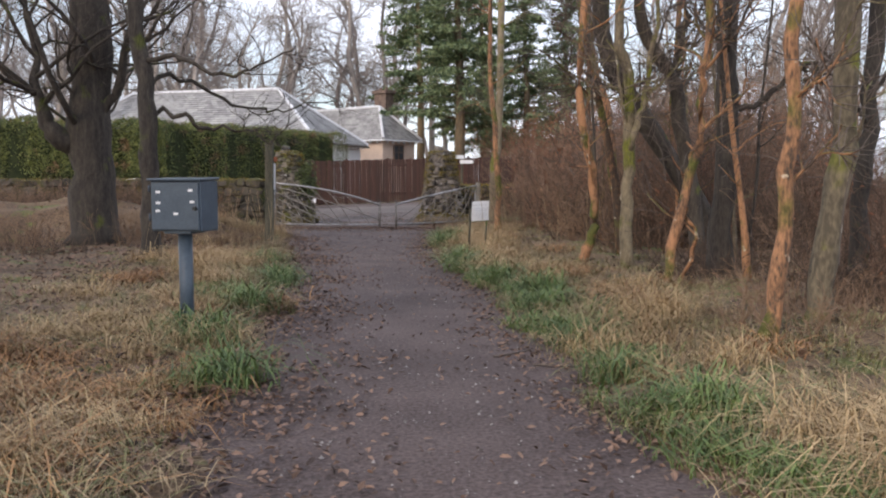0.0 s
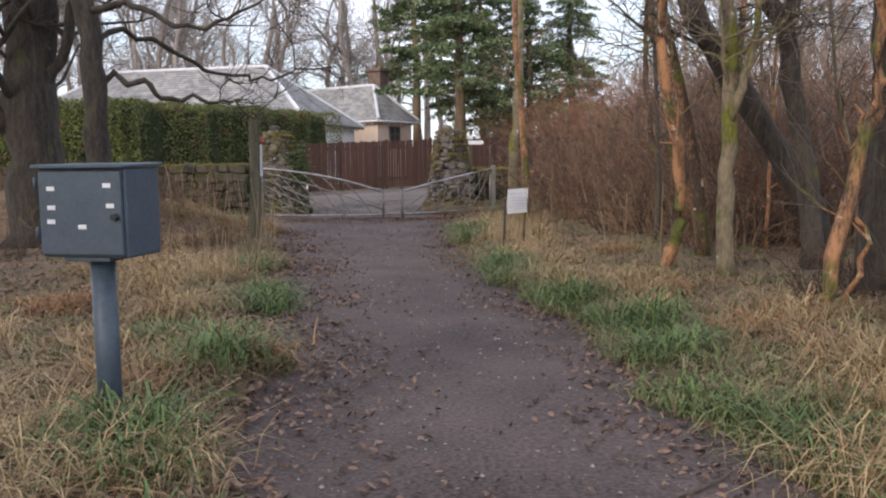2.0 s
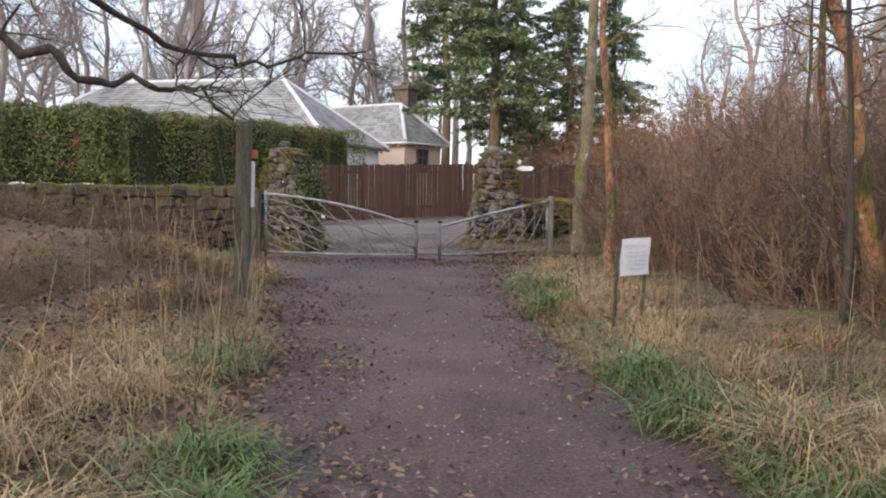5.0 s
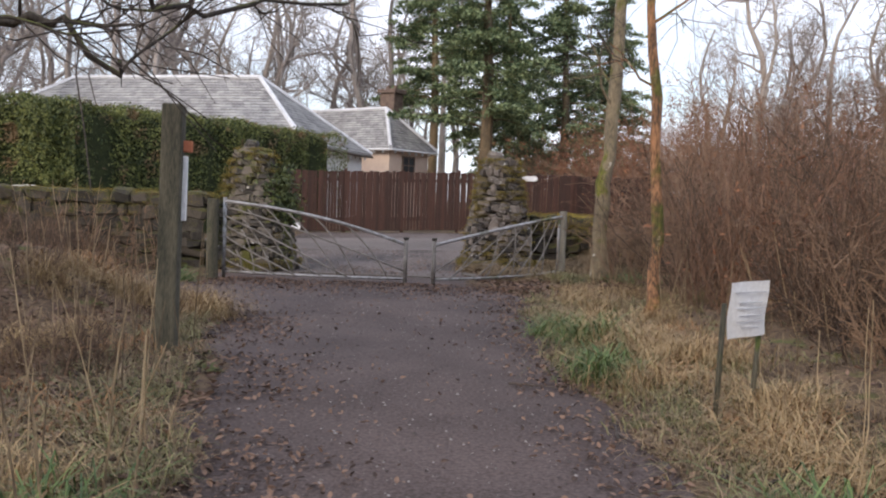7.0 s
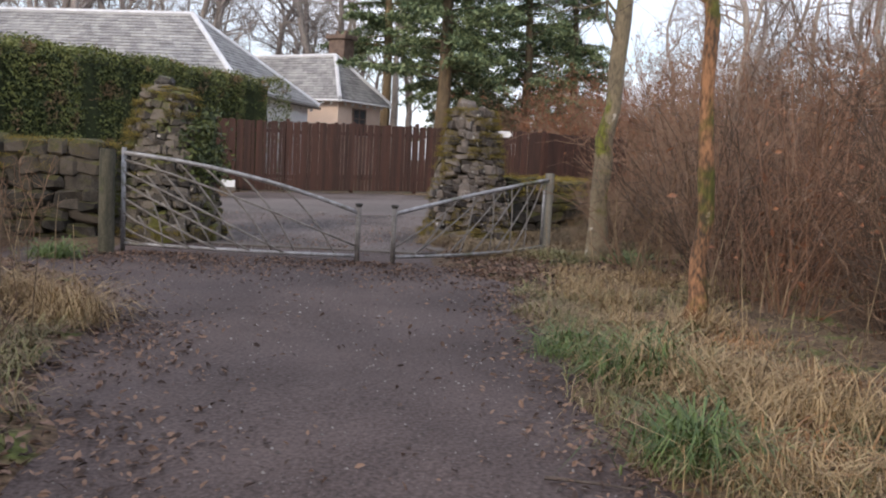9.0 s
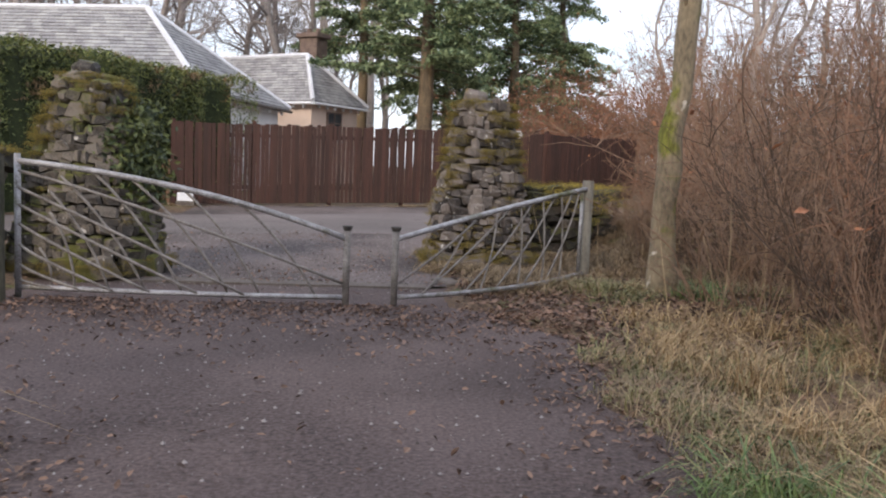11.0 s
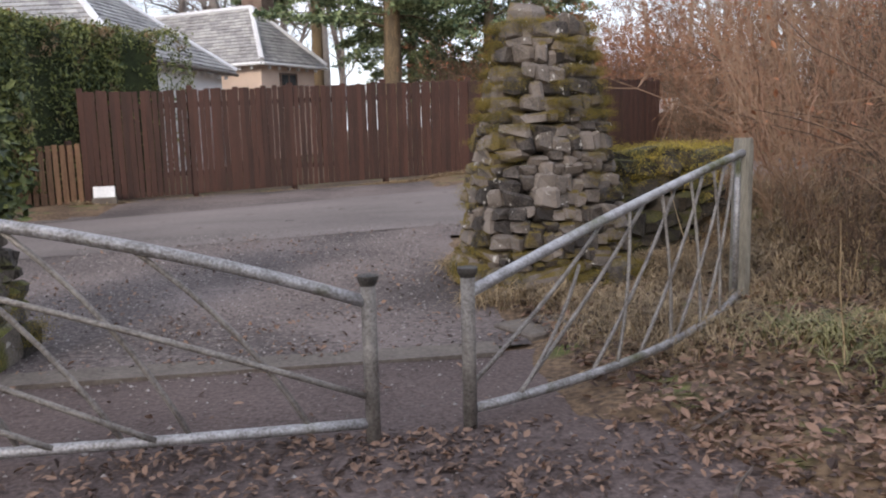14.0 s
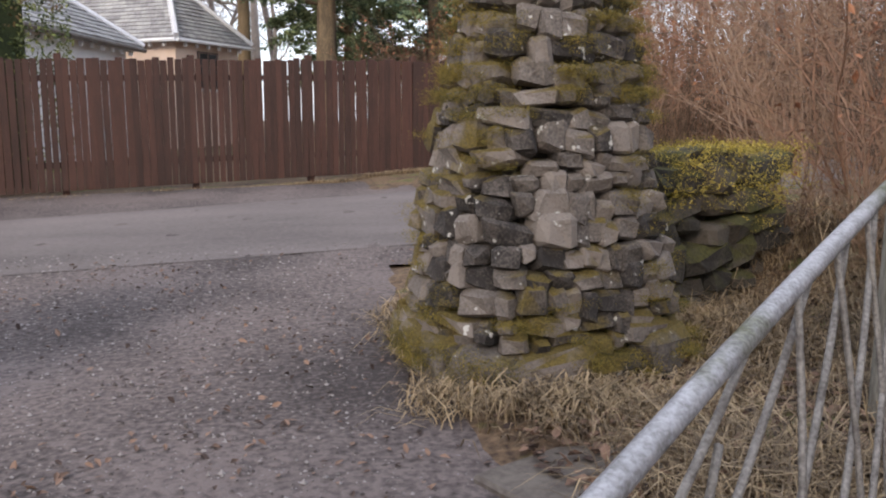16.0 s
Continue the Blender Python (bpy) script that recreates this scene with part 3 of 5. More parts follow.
def pillar(label, x, y, z, turn, base, top, height, seed, mossy, bank=None):
    bank = bank or stone_bank
    root = tagged(new("stone_pillar"), label, "gate pillar", "gate pillars")
    root.matrix_basis = pose(x, y, z, 0, 0, turn)
    r = random.Random(seed)
    s = Soup()
    rings = []
    for i in range(9):
        f = i / 8
        h = (base + (top - base) * f ** 1.2) - 0.14
        rings.append([(*squircle(a * math.tau / 20, h), f * (height - 0.1) - 0.15) for a in range(20)])
    V = [p for q in rings for p in q]
    F = [(i * 20 + j, i * 20 + (j + 1) % 20, (i + 1) * 20 + (j + 1) % 20, (i + 1) * 20 + j) for i in range(8) for j in range(20)] + [tuple(8 * 20 + j for j in range(20))]
    s.add(V, F)
    piece("core", s.mesh("core", M_joint), root)
    zc, places, count = 0.0, [], 0
    while zc < height - 0.05:
        f = zc / height
        ch = r.uniform(0.2, 0.25) if zc == 0 else r.uniform(0.085, 0.15)
        half = base + (top - base) * f ** 1.2
        a = r.uniform(0, 1)
        a_end = a + math.tau
        while a < a_end - 0.05:
            w = r.uniform(0.3, 0.5) if zc == 0 else r.choice((r.uniform(0.09, 0.15), r.uniform(0.14, 0.27)))
            da = min(w / (half * 1.12), a_end - a)
            am = a + da / 2
            a += da
            # back face never shows: leave the core
            if 0.16 * math.pi < (am % math.tau) < 0.84 * math.pi:
                continue
            if da * half < 0.06 or count >= 360:
                continue
            deep = r.uniform(0.22, 0.3)
            px, py = squircle(am, half - deep / 2 + r.uniform(-0.02, 0.02) + (0.035 if zc == 0 else 0))
            e = 0.02
            qx0, qy0 = squircle(am - e, half)
            qx1, qy1 = squircle(am + e, half)
            ang = math.degrees(math.atan2(qy1 - qy0, qx1 - qx0))
            m = pose(px, py, zc + ch / 2 + r.uniform(-0.028, 0.028), r.uniform(-6, 6), r.uniform(-9, 9), ang + r.uniform(-6, 6)) @ Matrix.Diagonal((da * half * r.uniform(1.05, 1.2), deep, ch * r.uniform(0.95, 1.3), 1))
            piece("stone", bank[r.randrange(len(bank))], root, m)
            count += 1
            # moss runs in broad patches, thick over the foot stones and the crown
            field = math.sin(am * 2.3 + seed) + math.sin(zc * 5.0 - am * 1.7 + seed * 2)
            chance = mossy * (0.14 + 2.6 * max(0, f - 0.5)) * (1.9 if field > -0.2 else 0.35)
            if r.random() < chance or (zc == 0 and r.random() < 0.85):
                for _ in range(16 if zc == 0 else 7 if f > 0.55 else 3):
                    aj = am + r.uniform(-0.5, 0.5) * da
                    ox, oy = squircle(aj, half + (0.035 if zc == 0 else -0.005))
                    places.append((ox, oy, zc + ch * r.uniform(0.35, 1.0)))
        zc += ch
    # rough capping stones
    for i in range(8):
        px, py = r.uniform(-top, top) * 0.62, r.uniform(-top, top) * 0.62
        piece("stone", bank[r.randrange(len(bank))], root, pose(px, py, height - 0.02 + r.uniform(0, 0.06), r.uniform(-9, 9), r.uniform(-9, 9), r.uniform(0, 90)) @ Matrix.Diagonal((r.uniform(0.26, 0.38), r.uniform(0.22, 0.34), 0.15, 1)))
        for _ in range(14):
            places.append((px + r.uniform(-0.15, 0.15), py + r.uniform(-0.15, 0.15), height + r.uniform(0.03, 0.08)))
    piece("stone", bank[3], root, pose(-0.1, 0.05, height + 0.12, 4, 8, 20) @ Matrix.Diagonal((0.36, 0.3, 0.32, 1)))
    moss_clumps("moss", places, root, seed, 0.03)
    return root


def dry_wall(label, x0, y0, x1, y1, height, thick, seed, moss_mat, extra_moss=0):
    root = tagged(new("stone_wall"), label, "wall", "dry stone walls")
    ln = math.hypot(x1 - x0, y1 - y0)
    root.matrix_basis = pose(x0, y0, float(ground_z((x0 + x1) / 2, (y0 + y1) / 2)) - 0.08, 0, 0, math.degrees(math.atan2(y1 - y0, x1 - x0)))
    r = random.Random(seed)
    s = Soup()
    s.box(0, ln, -thick / 2 + 0.12, thick / 2, -0.2, height - 0.1)
    piece("core", s.mesh("core", M_joint), root)
    zc, places, count = 0.0, [], 0
    while zc < height - 0.06:
        ch = r.uniform(0.14, 0.24)
        x = r.uniform(-0.1, 0)
        while x < ln:
            w = r.uniform(0.22, 0.52)
            if count < 300:
                piece("stone", wall_bank[r.randrange(len(wall_bank))], root, pose(x + w / 2, -thick / 2 + 0.1 + r.uniform(-0.03, 0.03), zc + ch / 2 + r.uniform(-0.04, 0.04), r.uniform(-9, 9), r.uniform(-12, 12), r.uniform(-9, 9)) @ Matrix.Diagonal((w * 1.08, r.uniform(0.26, 0.4), ch * r.uniform(0.95, 1.3), 1)))
            count += 1
            x += w
        zc += ch
    x = 0
    while x < ln:
        w = r.uniform(0.25, 0.5)
        piece("stone", wall_bank[r.randrange(len(wall_bank))], root, pose(x + w / 2, 0.02, height, r.uniform(-8, 8), r.uniform(-8, 8), r.uniform(-12, 12)) @ Matrix.Diagonal((w, thick * 1.0, 0.2, 1)))
        for _ in range(9):
            places.append((x + r.uniform(0, w), r.uniform(-thick / 2, thick / 2), height + r.uniform(0.06, 0.13)))
        for _ in range(extra_moss):
            places.append((x + r.uniform(0, w), -thick / 2 - r.uniform(0, 0.08), height + 0.1 - r.uniform(0, 0.45)))
        if r.random() < 0.6:
            places.append((x + r.uniform(0, w), -thick / 2 - 0.05, height - r.uniform(0, 0.4)))
        x += w
    moss_clumps("moss", places, root, seed, 0.055, "", moss_mat)
    return root


M_moss_yellow = shade("yellow_moss", (0.15, 0.125, 0.02), (0.5, 0.38, 0.08), 4, 1, 0.4, 0.3, island=True)
M_dark_stone = shade("dark_lichened_stone", (0.035, 0.03, 0.026), (0.17, 0.145, 0.12), 7, 0.9, 1.0, 0.35, moss=(0.11, 0.11, 0.022), moss_at=0.55, spots=((0.45, 0.42, 0.38), 9, 0.69))
dark_bank = []
for me in stone_bank:
    me = me.copy()
    me.materials[0] = M_dark_stone
    dark_bank.append(me)
pillar("tapered rubble-stone gate pillar with moss on its crown", -0.04, 28.0, 0.05, 8, 0.77, 0.38, 2.28, 7, 0.6)
pillar_left = pillar("tapered rubble-stone gate pillar half covered by the hedge", -5.0, 26.5, 0.0, -10, 0.86, 0.36, 2.28, 19, 0.35, dark_bank)
M_ivy = shade("dark_ivy", (0.02, 0.035, 0.01), (0.1, 0.12, 0.03), 2, 0.6, 0, 0.4, island=True)
ivy = []
ri = random.Random(4)
for _ in range(40):
    a_, h_ = ri.uniform(-0.9, 0.7), ri.uniform(1.0, 1.95)
    ivy.append((0.05 + math.cos(a_) * (0.9 - 0.2 * h_), math.sin(a_) * (0.8 - 0.2 * h_), h_))
s = Soup()
ri = np.random.default_rng(6)
pts = np.repeat(np.array(ivy), 60, axis=0) + ri.normal(0, 0.11, (2400, 3))
s.batch(leaves_on(pts, np.tile([0.6, -0.6, 0.4], (2400, 1)), 0.042, ri), [(0, 1, 2), (0, 2, 3)])
piece("ivy", s.mesh("ivy", M_ivy), pillar_left)["kind"] = "stuff"
dry_wall("mossy dry stone wall running away from the pillar", -15.5, 26.2, -5.9, 25.7, 1.34, 0.55, 31, M_moss, 2)
dry_wall("low dry stone wall topped with bright yellow moss", 0.6, 28.4, 1.9, 29.0, 1.08, 0.6, 37, M_moss_yellow, 5)


# ---- gates ----
def rod(name, pts, r, parent, sides=8, label="", material=None):
    s = Soup()
    s.tube(pts, [r] * len(pts), sides)
    return piece(name, s.mesh(name, material or M_galv, True), parent, None, label)


def bez(p0, p1, p2, n=9):
    p0, p1, p2 = map(np.array, (p0, p1, p2))
    t = np.linspace(0, 1, n)[:, None]
    return (1 - t) ** 2 * p0 + 2 * t * (1 - t) * p1 + t * t * p2


M_dark_iron = shade("dark_iron", (0.03, 0.028, 0.026), (0.1, 0.09, 0.08), 14, 0.7, 0.4, 0, metal=0.3)
M_stile = shade("rusty_grey_steel", (0.11, 0.095, 0.085), (0.3, 0.275, 0.25), 9, 0.6, 0.4, 0, metal=0.3)


def leaf(label, x0, y0, x1, y1, z_in, z_out, bulge, seed, foot, bow=0.0):
    """A gate leaf in its own plane: x runs from the meeting stile to the hinge, z up."""
    root = tagged(new("metal_gate"), label, "gate", "gate leaves")
    ln = math.hypot(x1 - x0, y1 - y0)
    root.matrix_basis = pose(x0, y0, 0, 0, 0, math.degrees(math.atan2(y1 - y0, x1 - x0)))
    top = bez((0, 0, z_in), (ln * 0.45, 0, (z_in + z_out) / 2 + bulge), (ln, 0, z_out), 15)
    rod("top_rail", top, 0.03, root, 10)
    rod("bottom_rail", bez((0, 0, 0.10), (ln / 2, -bow, 0.08 + foot / 2), (ln, 0, 0.12 + foot), 13), 0.026, root, 10)
    st = rod("meeting_stile", [(0, 0, -0.1), (0, 0, z_in + 0.11)], 0.036, root, 12, "", M_stile)
    s = Soup()
    s.tube([(0, 0, z_in + 0.08), (0, 0, z_in + 0.11), (0, 0, z_in + 0.13), (0, 0, z_in + 0.133)], [0.035, 0.05, 0.052, 0.04], 14)
    piece("cap", s.mesh("cap", M_dark_iron), st, None, "dark flared cap")
    return root, ln, (lambda x: float(np.interp(x, top[:, 0], top[:, 2]))), (lambda x: 0.10 + foot * (x / ln) ** 2)


gate, ln, topz, botz = leaf("wide grey tubular metal gate leaf with sweeping curved bars", -1.9, 24.4, -5.04, 24.42, 0.69, 1.33, 0.19, 1, 0.0)
rod("hinge_stile", [(ln, 0, 0.02), (ln, 0, 1.4)], 0.03, gate, 10)
# long bars fanning from the hinge stile down to the bottom rail
for z0, x1, lift in ((1.24, 0.03, 0.22), (1.08, 1.0, 0.18), (0.92, 1.45, 0.15), (0.74, 1.9, 0.13), (0.55, 2.25, 0.10), (0.38, 2.55, 0.07), (0.24, 2.75, 0.03)):
    z1 = 0.24 if x1 < 0.1 else 0.10
    rod("curved_bar", bez((ln, 0.012, z0), ((ln + x1) / 2 + 0.35, 0.012, (z0 + z1) / 2 + lift), (x1, 0.012, z1), 11), 0.0155, gate, 8, "", M_stile)
# short bars curving from upper bars to the bottom rail
for xt, zt, xb in ((2.85, 0.85, 2.62), (2.85, 1.05, 2.3), (2.75, 1.2, 1.95), (2.45, 1.22, 1.6), (2.1, 1.2, 1.15), (1.6, 1.0, 0.85), (1.05, 0.86, 0.3), (2.95, 0.5, 2.85)):
    zt = topz(xt) - 0.01 if xt < 2.5 else min(zt, topz(xt) - 0.01)
    rod("curved_bar", bez((xt, -0.012, zt), ((xt + xb) / 2 - 0.10, -0.012, zt * 0.62), (xb, -0.012, 0.10), 9), 0.014, gate, 8, "", M_stile)

gate2, ln, topz, botz = leaf("narrow grey tubular metal gate leaf standing ajar", -1.41, 24.48, 1.1, 26.42, 0.69, 1.25, 0.02, 2, 0.05, 0.42)
sway = lambda x: -0.84 * (x / ln) * (1 - x / ln)
rod("hinge_stile", [(ln - 0.08, 0, 0.1), (ln - 0.08, 0, 1.25)], 0.022, gate2, 10)
for xa, za, xb in ((0.02, 0.22, 1.25), (0.3, 0.1, 1.75), (0.85, 0.1, 2.15), (1.3, 0.1, 2.55), (1.75, 0.1, 2.9), (2.2, 0.12, 3.05)):
    zb = min(topz(xb) - 0.01, 1.24)
    rod("curved_bar", bez((xa, sway(xa) + 0.012, za), ((xa + xb) / 2 + 0.16, sway(xa) * 0.5 + 0.012, (za + zb) / 2 + 0.02), (xb, 0.012, zb), 9), 0.012, gate2, 8, "", M_stile)
for xa, xb, zb in ((0.28, 0.95, 0.7), (1.05, 1.5, 0.98), (1.65, 1.9, 1.05), (2.1, 2.3, 1.12), (2.5, 2.65, 1.18)):
    rod("curved_bar", bez((xa, sway(xa) - 0.012, 0.1), ((xa + xb) / 2 + 0.1, sway(xa) * 0.5 - 0.012, zb * 0.5), (xb, -0.012, min(zb, topz(xb))), 9), 0.011, gate2, 8, "", M_stile)


def wood_post(label, x, y, h, r, square=False, lean=0):
    root = tagged(new("gate_post" if not square else "wooden_post"), label, "post")
    z = float(ground_z(x, y)) - 0.1
    root.matrix_basis = pose(x, y, z, 0, lean, 4)
    if square:
        piece("shaft", bevel_box("shaft", r * 2, r * 2, h + 0.1, M_post, 0.018, 2), root)
    else:
        s = Soup()
        s.tube([(0, 0, 0), (0, 0, 0.7), (0.004, 0, h), (0.004, 0, h + 0.1)], [r * 1.05, r, r, r * 0.93], 16)
        piece("shaft", s.mesh("shaft", M_post, False), root)
    return root


post = wood_post("weathered round timber hinge post of the gate", -5.2, 24.25, 1.4, 0.1)
M_post_grey = shade("silvered_post_wood", (0.13, 0.12, 0.10), (0.3, 0.28, 0.24), 5, 0.9, 0.6, 0.2, stretch=(3, 3, 0.4))
post = wood_post("silver-grey round hinge post of the narrow gate", 1.13, 26.47, 1.27, 0.075)
post.children[0].data.materials[0] = M_post_grey
for z in (0.35, 1.1):
    rod("hinge_strap", [(-0.1, -0.05, z + 0.1), (0.0, 0.0, z + 0.1)], 0.018, post)
tall = wood_post("tall square mossy timber post at the path edge", -3.69, 17.25, 2.13, 0.085, True, 1)
piece("reflector_strip", bevel_box("reflector_strip", 0.05, 0.03, 0.55, M_white, 0.005), tall, Matrix.Translation((0.1, 0.02, 1.25)), "white strip fixed to the post")

piece("tag_plate", bevel_box("tag_plate", 0.1, 0.03, 0.1, shade("faded_orange_plastic", (0.4, 0.12, 0.06), (0.5, 0.18, 0.09), 5, 0.6, 0.1, 0), 0.01), tall, Matrix.Translation((0.11, 0.02, 1.83)), "faded orange plate above the strip")

# fingerpost on the verge beyond the pillar
fp = tagged(new("fingerpost"), "dark wooden fingerpost with two white arms by the lane", "signpost")
fp.matrix_basis = pose(0.72, 31.1, float(ground_z(0.72, 31.1)) - 0.15)
s = Soup()
s.tube([(0, 0, 0), (0, 0, 2.4), (0, 0, 2.46)], [0.05, 0.045, 0.02], 10)
piece("post", s.mesh("post", M_post), fp)
for zt, x0, x1, turn in ((2.2, -0.4, 0.06, 12), (2.02, -0.05, 0.42, -20)):
    s = Soup()
    tip = x0 - 0.06 if x0 < -0.2 else x1 + 0.06
    base = x1 if x0 < -0.2 else x0
    near = x0 if x0 < -0.2 else x1
    out = [(base, 0), (near, 0), (tip, 0.065), (near, 0.13), (base, 0.13)]
    s.add([(px, yy_, pz) for yy_ in (-0.075, -0.05) for px, pz in out], [(0, 1, 2, 3, 4), (9, 8, 7, 6, 5), (0, 5, 6, 1), (1, 6, 7, 2), (2, 7, 8, 3), (3, 8, 9, 4), (4, 9, 5, 0)])
    arm = piece("sign_arm", s.mesh("sign_arm", M_white), fp, pose(0, 0, zt, 0, 0, turn), "white pointed sign arm")
    for zb in (0.035, 0.08):
        s = Soup()
        s.box(x0 + 0.07, x1 - 0.06, -0.08, -0.076, zb, zb + 0.016)
        piece("text_bar", s.mesh("text_bar", M_ink), arm)

# drain slab edge and flat slab on the ground behind the gate
edge = tagged(new("kerb_edge"), "worn concrete edge strip across the driveway", "kerb", kind="structure")
edge.data = None
s = Soup()
s.box(-5.0, -0.95, 25.72, 26.0, -0.08, 0.026)
piece("strip", s.mesh("strip", M_slab), edge)
slab = tagged(new("stone_slab"), "flat grey stone slab sunk in the grass", "slab")
slab.matrix_basis = pose(-0.45, 26.35, -0.02, 0, 0, 24)
piece("slab_body", bevel_box("slab_body", 0.7, 0.45, 0.07, M_slab, 0.015), slab)


# ---- metal cabinet on a post ----
cab = tagged(new("metal_cabinet"), "slate-blue metal cabinet on a round post beside the path", "cabinet")
cab.matrix_basis = pose(-2.32, 7.28, -0.03, 0, 0, -13)
s = Soup()
s.tube([(0, 0.02, -0.15), (0, 0.02, 1.0)], [0.062, 0.062], 20)
piece("post", s.mesh("post", M_box, True), cab)
piece("flange", bevel_box("flange", 0.26, 0.26, 0.025, M_box, 0.004), cab, Matrix.Translation((0, 0.02, 0.965)))
piece("body", bevel_box("body", 0.49, 0.30, 0.45, M_box, 0.012, 2), cab, Matrix.Translation((0, 0.03, 0.985)))
piece("rain_hood", bevel_box("rain_hood", 0.52, 0.36, 0.02, M_box, 0.005), cab, pose(0, 0.02, 1.437, 1.5))
door = piece("door", bevel_box("door", 0.46, 0.022, 0.415, M_box, 0.006, 2), cab, Matrix.Translation((0, -0.132, 1.002)))
s = Soup()
s.tube([(0.2, -0.012, 0.19), (0.2, -0.04, 0.19)], [0.02, 0.016], 12)
piece("lock", s.mesh("lock", M_black), door)
for x, z in ((-0.16, 0.32), (-0.16, 0.225), (-0.165, 0.155), (0.155, 0.335), (0.17, 0.235), (0.01, 0.13)):
    piece("label_sticker", bevel_box("label_sticker", 0.044, 0.004, 0.022, M_white, 0.001), door, Matrix.Translation((x, -0.012, z)))
for z in (0.08, 0.33):
    rod("hinge", [(-0.25, -0.006, z), (-0.25, -0.006, z + 0.06)], 0.009, door, 8, "", M_box)

# ---- laminated notice on two stakes ----
sign = tagged(new("notice_sign"), "white laminated paper notice on two thin stakes", "sign")
sign.matrix_basis = pose(0.71, 15.84, 0.0, 0, 0, 32)
gz = float(ground_z(0.74, 15.84))
s = Soup()
nx, nz = 6, 8
V = [(-0.2 + 0.4 * i / nx, -0.03 + 0.012 * math.sin(i * 1.1 + j * 0.6) + yy, 0.62 + 0.38 * j / nz + 0.012 * i / nx) for yy in (0, 0.003) for j in range(nz + 1) for i in range(nx + 1)]
m0 = (nx + 1) * (nz + 1)
F = [(j * (nx + 1) + i, j * (nx + 1) + i + 1, (j + 1) * (nx + 1) + i + 1, (j + 1) * (nx + 1) + i) for j in range(nz) for i in range(nx)]
F += [tuple(m0 + q for q in reversed(f)) for f in F]
s.add(V, F)
piece("sheet", s.mesh("sheet", M_white, True), sign)
for k, z in enumerate((0.93, 0.86, 0.82, 0.77, 0.73, 0.69)):
    s = Soup()
    w = (0.16, 0.13, 0.14, 0.12, 0.14, 0.09)[k]
    s.box(-w, w, -0.05, -0.046, z, z + 0.009)
    piece("text_bar", s.mesh("text_bar", M_ink), sign)
for x, h, lean in ((-0.215, 0.86, -0.035), (0.17, 0.66, -0.045)):
    rod("stake", [(x + lean, 0.0, gz - 0.1), (x, 0.0, h)], 0.019, sign, 6, "dark rough wooden stake", M_post)


# ---- trees ----
def wander(p, d, length, steps, r, bend, lift):
    """A crooked line from p along d."""
    pts = [np.array(p, float)]
    d = np.array(d, float)
    d /= np.linalg.norm(d)
    for _ in range(steps):
        d = d + r.normal(0, bend, 3) + np.array([0, 0, lift])
        d /= np.linalg.norm(d)
        pts.append(pts[-1] + d * length / steps)
    return np.array(pts)


def spline(ctrl, n):
    c = np.array(ctrl, float)
    t = np.linspace(0, len(c) - 1, n)
    out = []
    for u in t:
        i = min(int(u), len(c) - 2)
        f = u - i
        p0, p1, p2, p3 = c[max(i - 1, 0)], c[i], c[i + 1], c[min(i + 2, len(c) - 1)]
        out.append(0.5 * (2 * p1 + (p2 - p0) * f + (2 * p0 - 5 * p1 + 4 * p2 - p3) * f * f + (3 * p1 - p0 - 3 * p2 + p3) * f ** 3))
    return np.array(out)


def limbs(wood, twig, line, rad, r, count, lo, length, levels, up=0.15, spread=1.0, twigs=9, twig_len=0.9, thick=0.006):
    """Boughs from a line, then finer ones, ending in many thin twigs."""
    n = len(line)
    for _ in range(count):
        f = r.uniform(lo, 0.98)
        i = min(int(f * (n - 1)), n - 2)
        p = line[i] + (line[i + 1] - line[i]) * (f * (n - 1) - i)
        ax = line[i + 1] - line[i]
        ax = ax / (np.linalg.norm(ax) + 1e-9)
        a = r.normal(0, 1, 3)
        a -= ax * a.dot(ax)
        a /= np.linalg.norm(a) + 1e-9
        d = ax * r.uniform(0.35, 0.9) + a * spread
        ll = length * r.uniform(0.6, 1.25) * (1.15 - 0.55 * f)
        r0 = max(min(rad[i] * 0.55, ll * 0.022), thick * 1.5)
        sub = wander(p, d, ll, 7, r, 0.2, up * 0.35)
        rr = np.linspace(r0, max(r0 * 0.28, thick), len(sub))
        wood.tube(sub, rr, 5, False)
        if levels > 1:
            limbs(wood, twig, sub, rr, r, max(3, count // 2 + 1), 0.2, ll * 0.55, levels - 1, up, spread, twigs, twig_len, thick)
        else:
            for _ in range(twigs):
                g = r.uniform(0.1, 1.0)
                j = min(int(g * (len(sub) - 1)), len(sub) - 2)
                q = sub[j] + (sub[j + 1] - sub[j]) * r.uniform()
                dd = (sub[j + 1] - sub[j]) / np.linalg.norm(sub[j + 1] - sub[j]) + r.normal(0, 0.65, 3)
                tw = wander(q, dd, twig_len * r.uniform(0.4, 1.2), 3, r, 0.25, up * 0.6)
                twig.tube(tw, np.linspace(thick * 1.0, thick * 0.45, 4), 3, False)


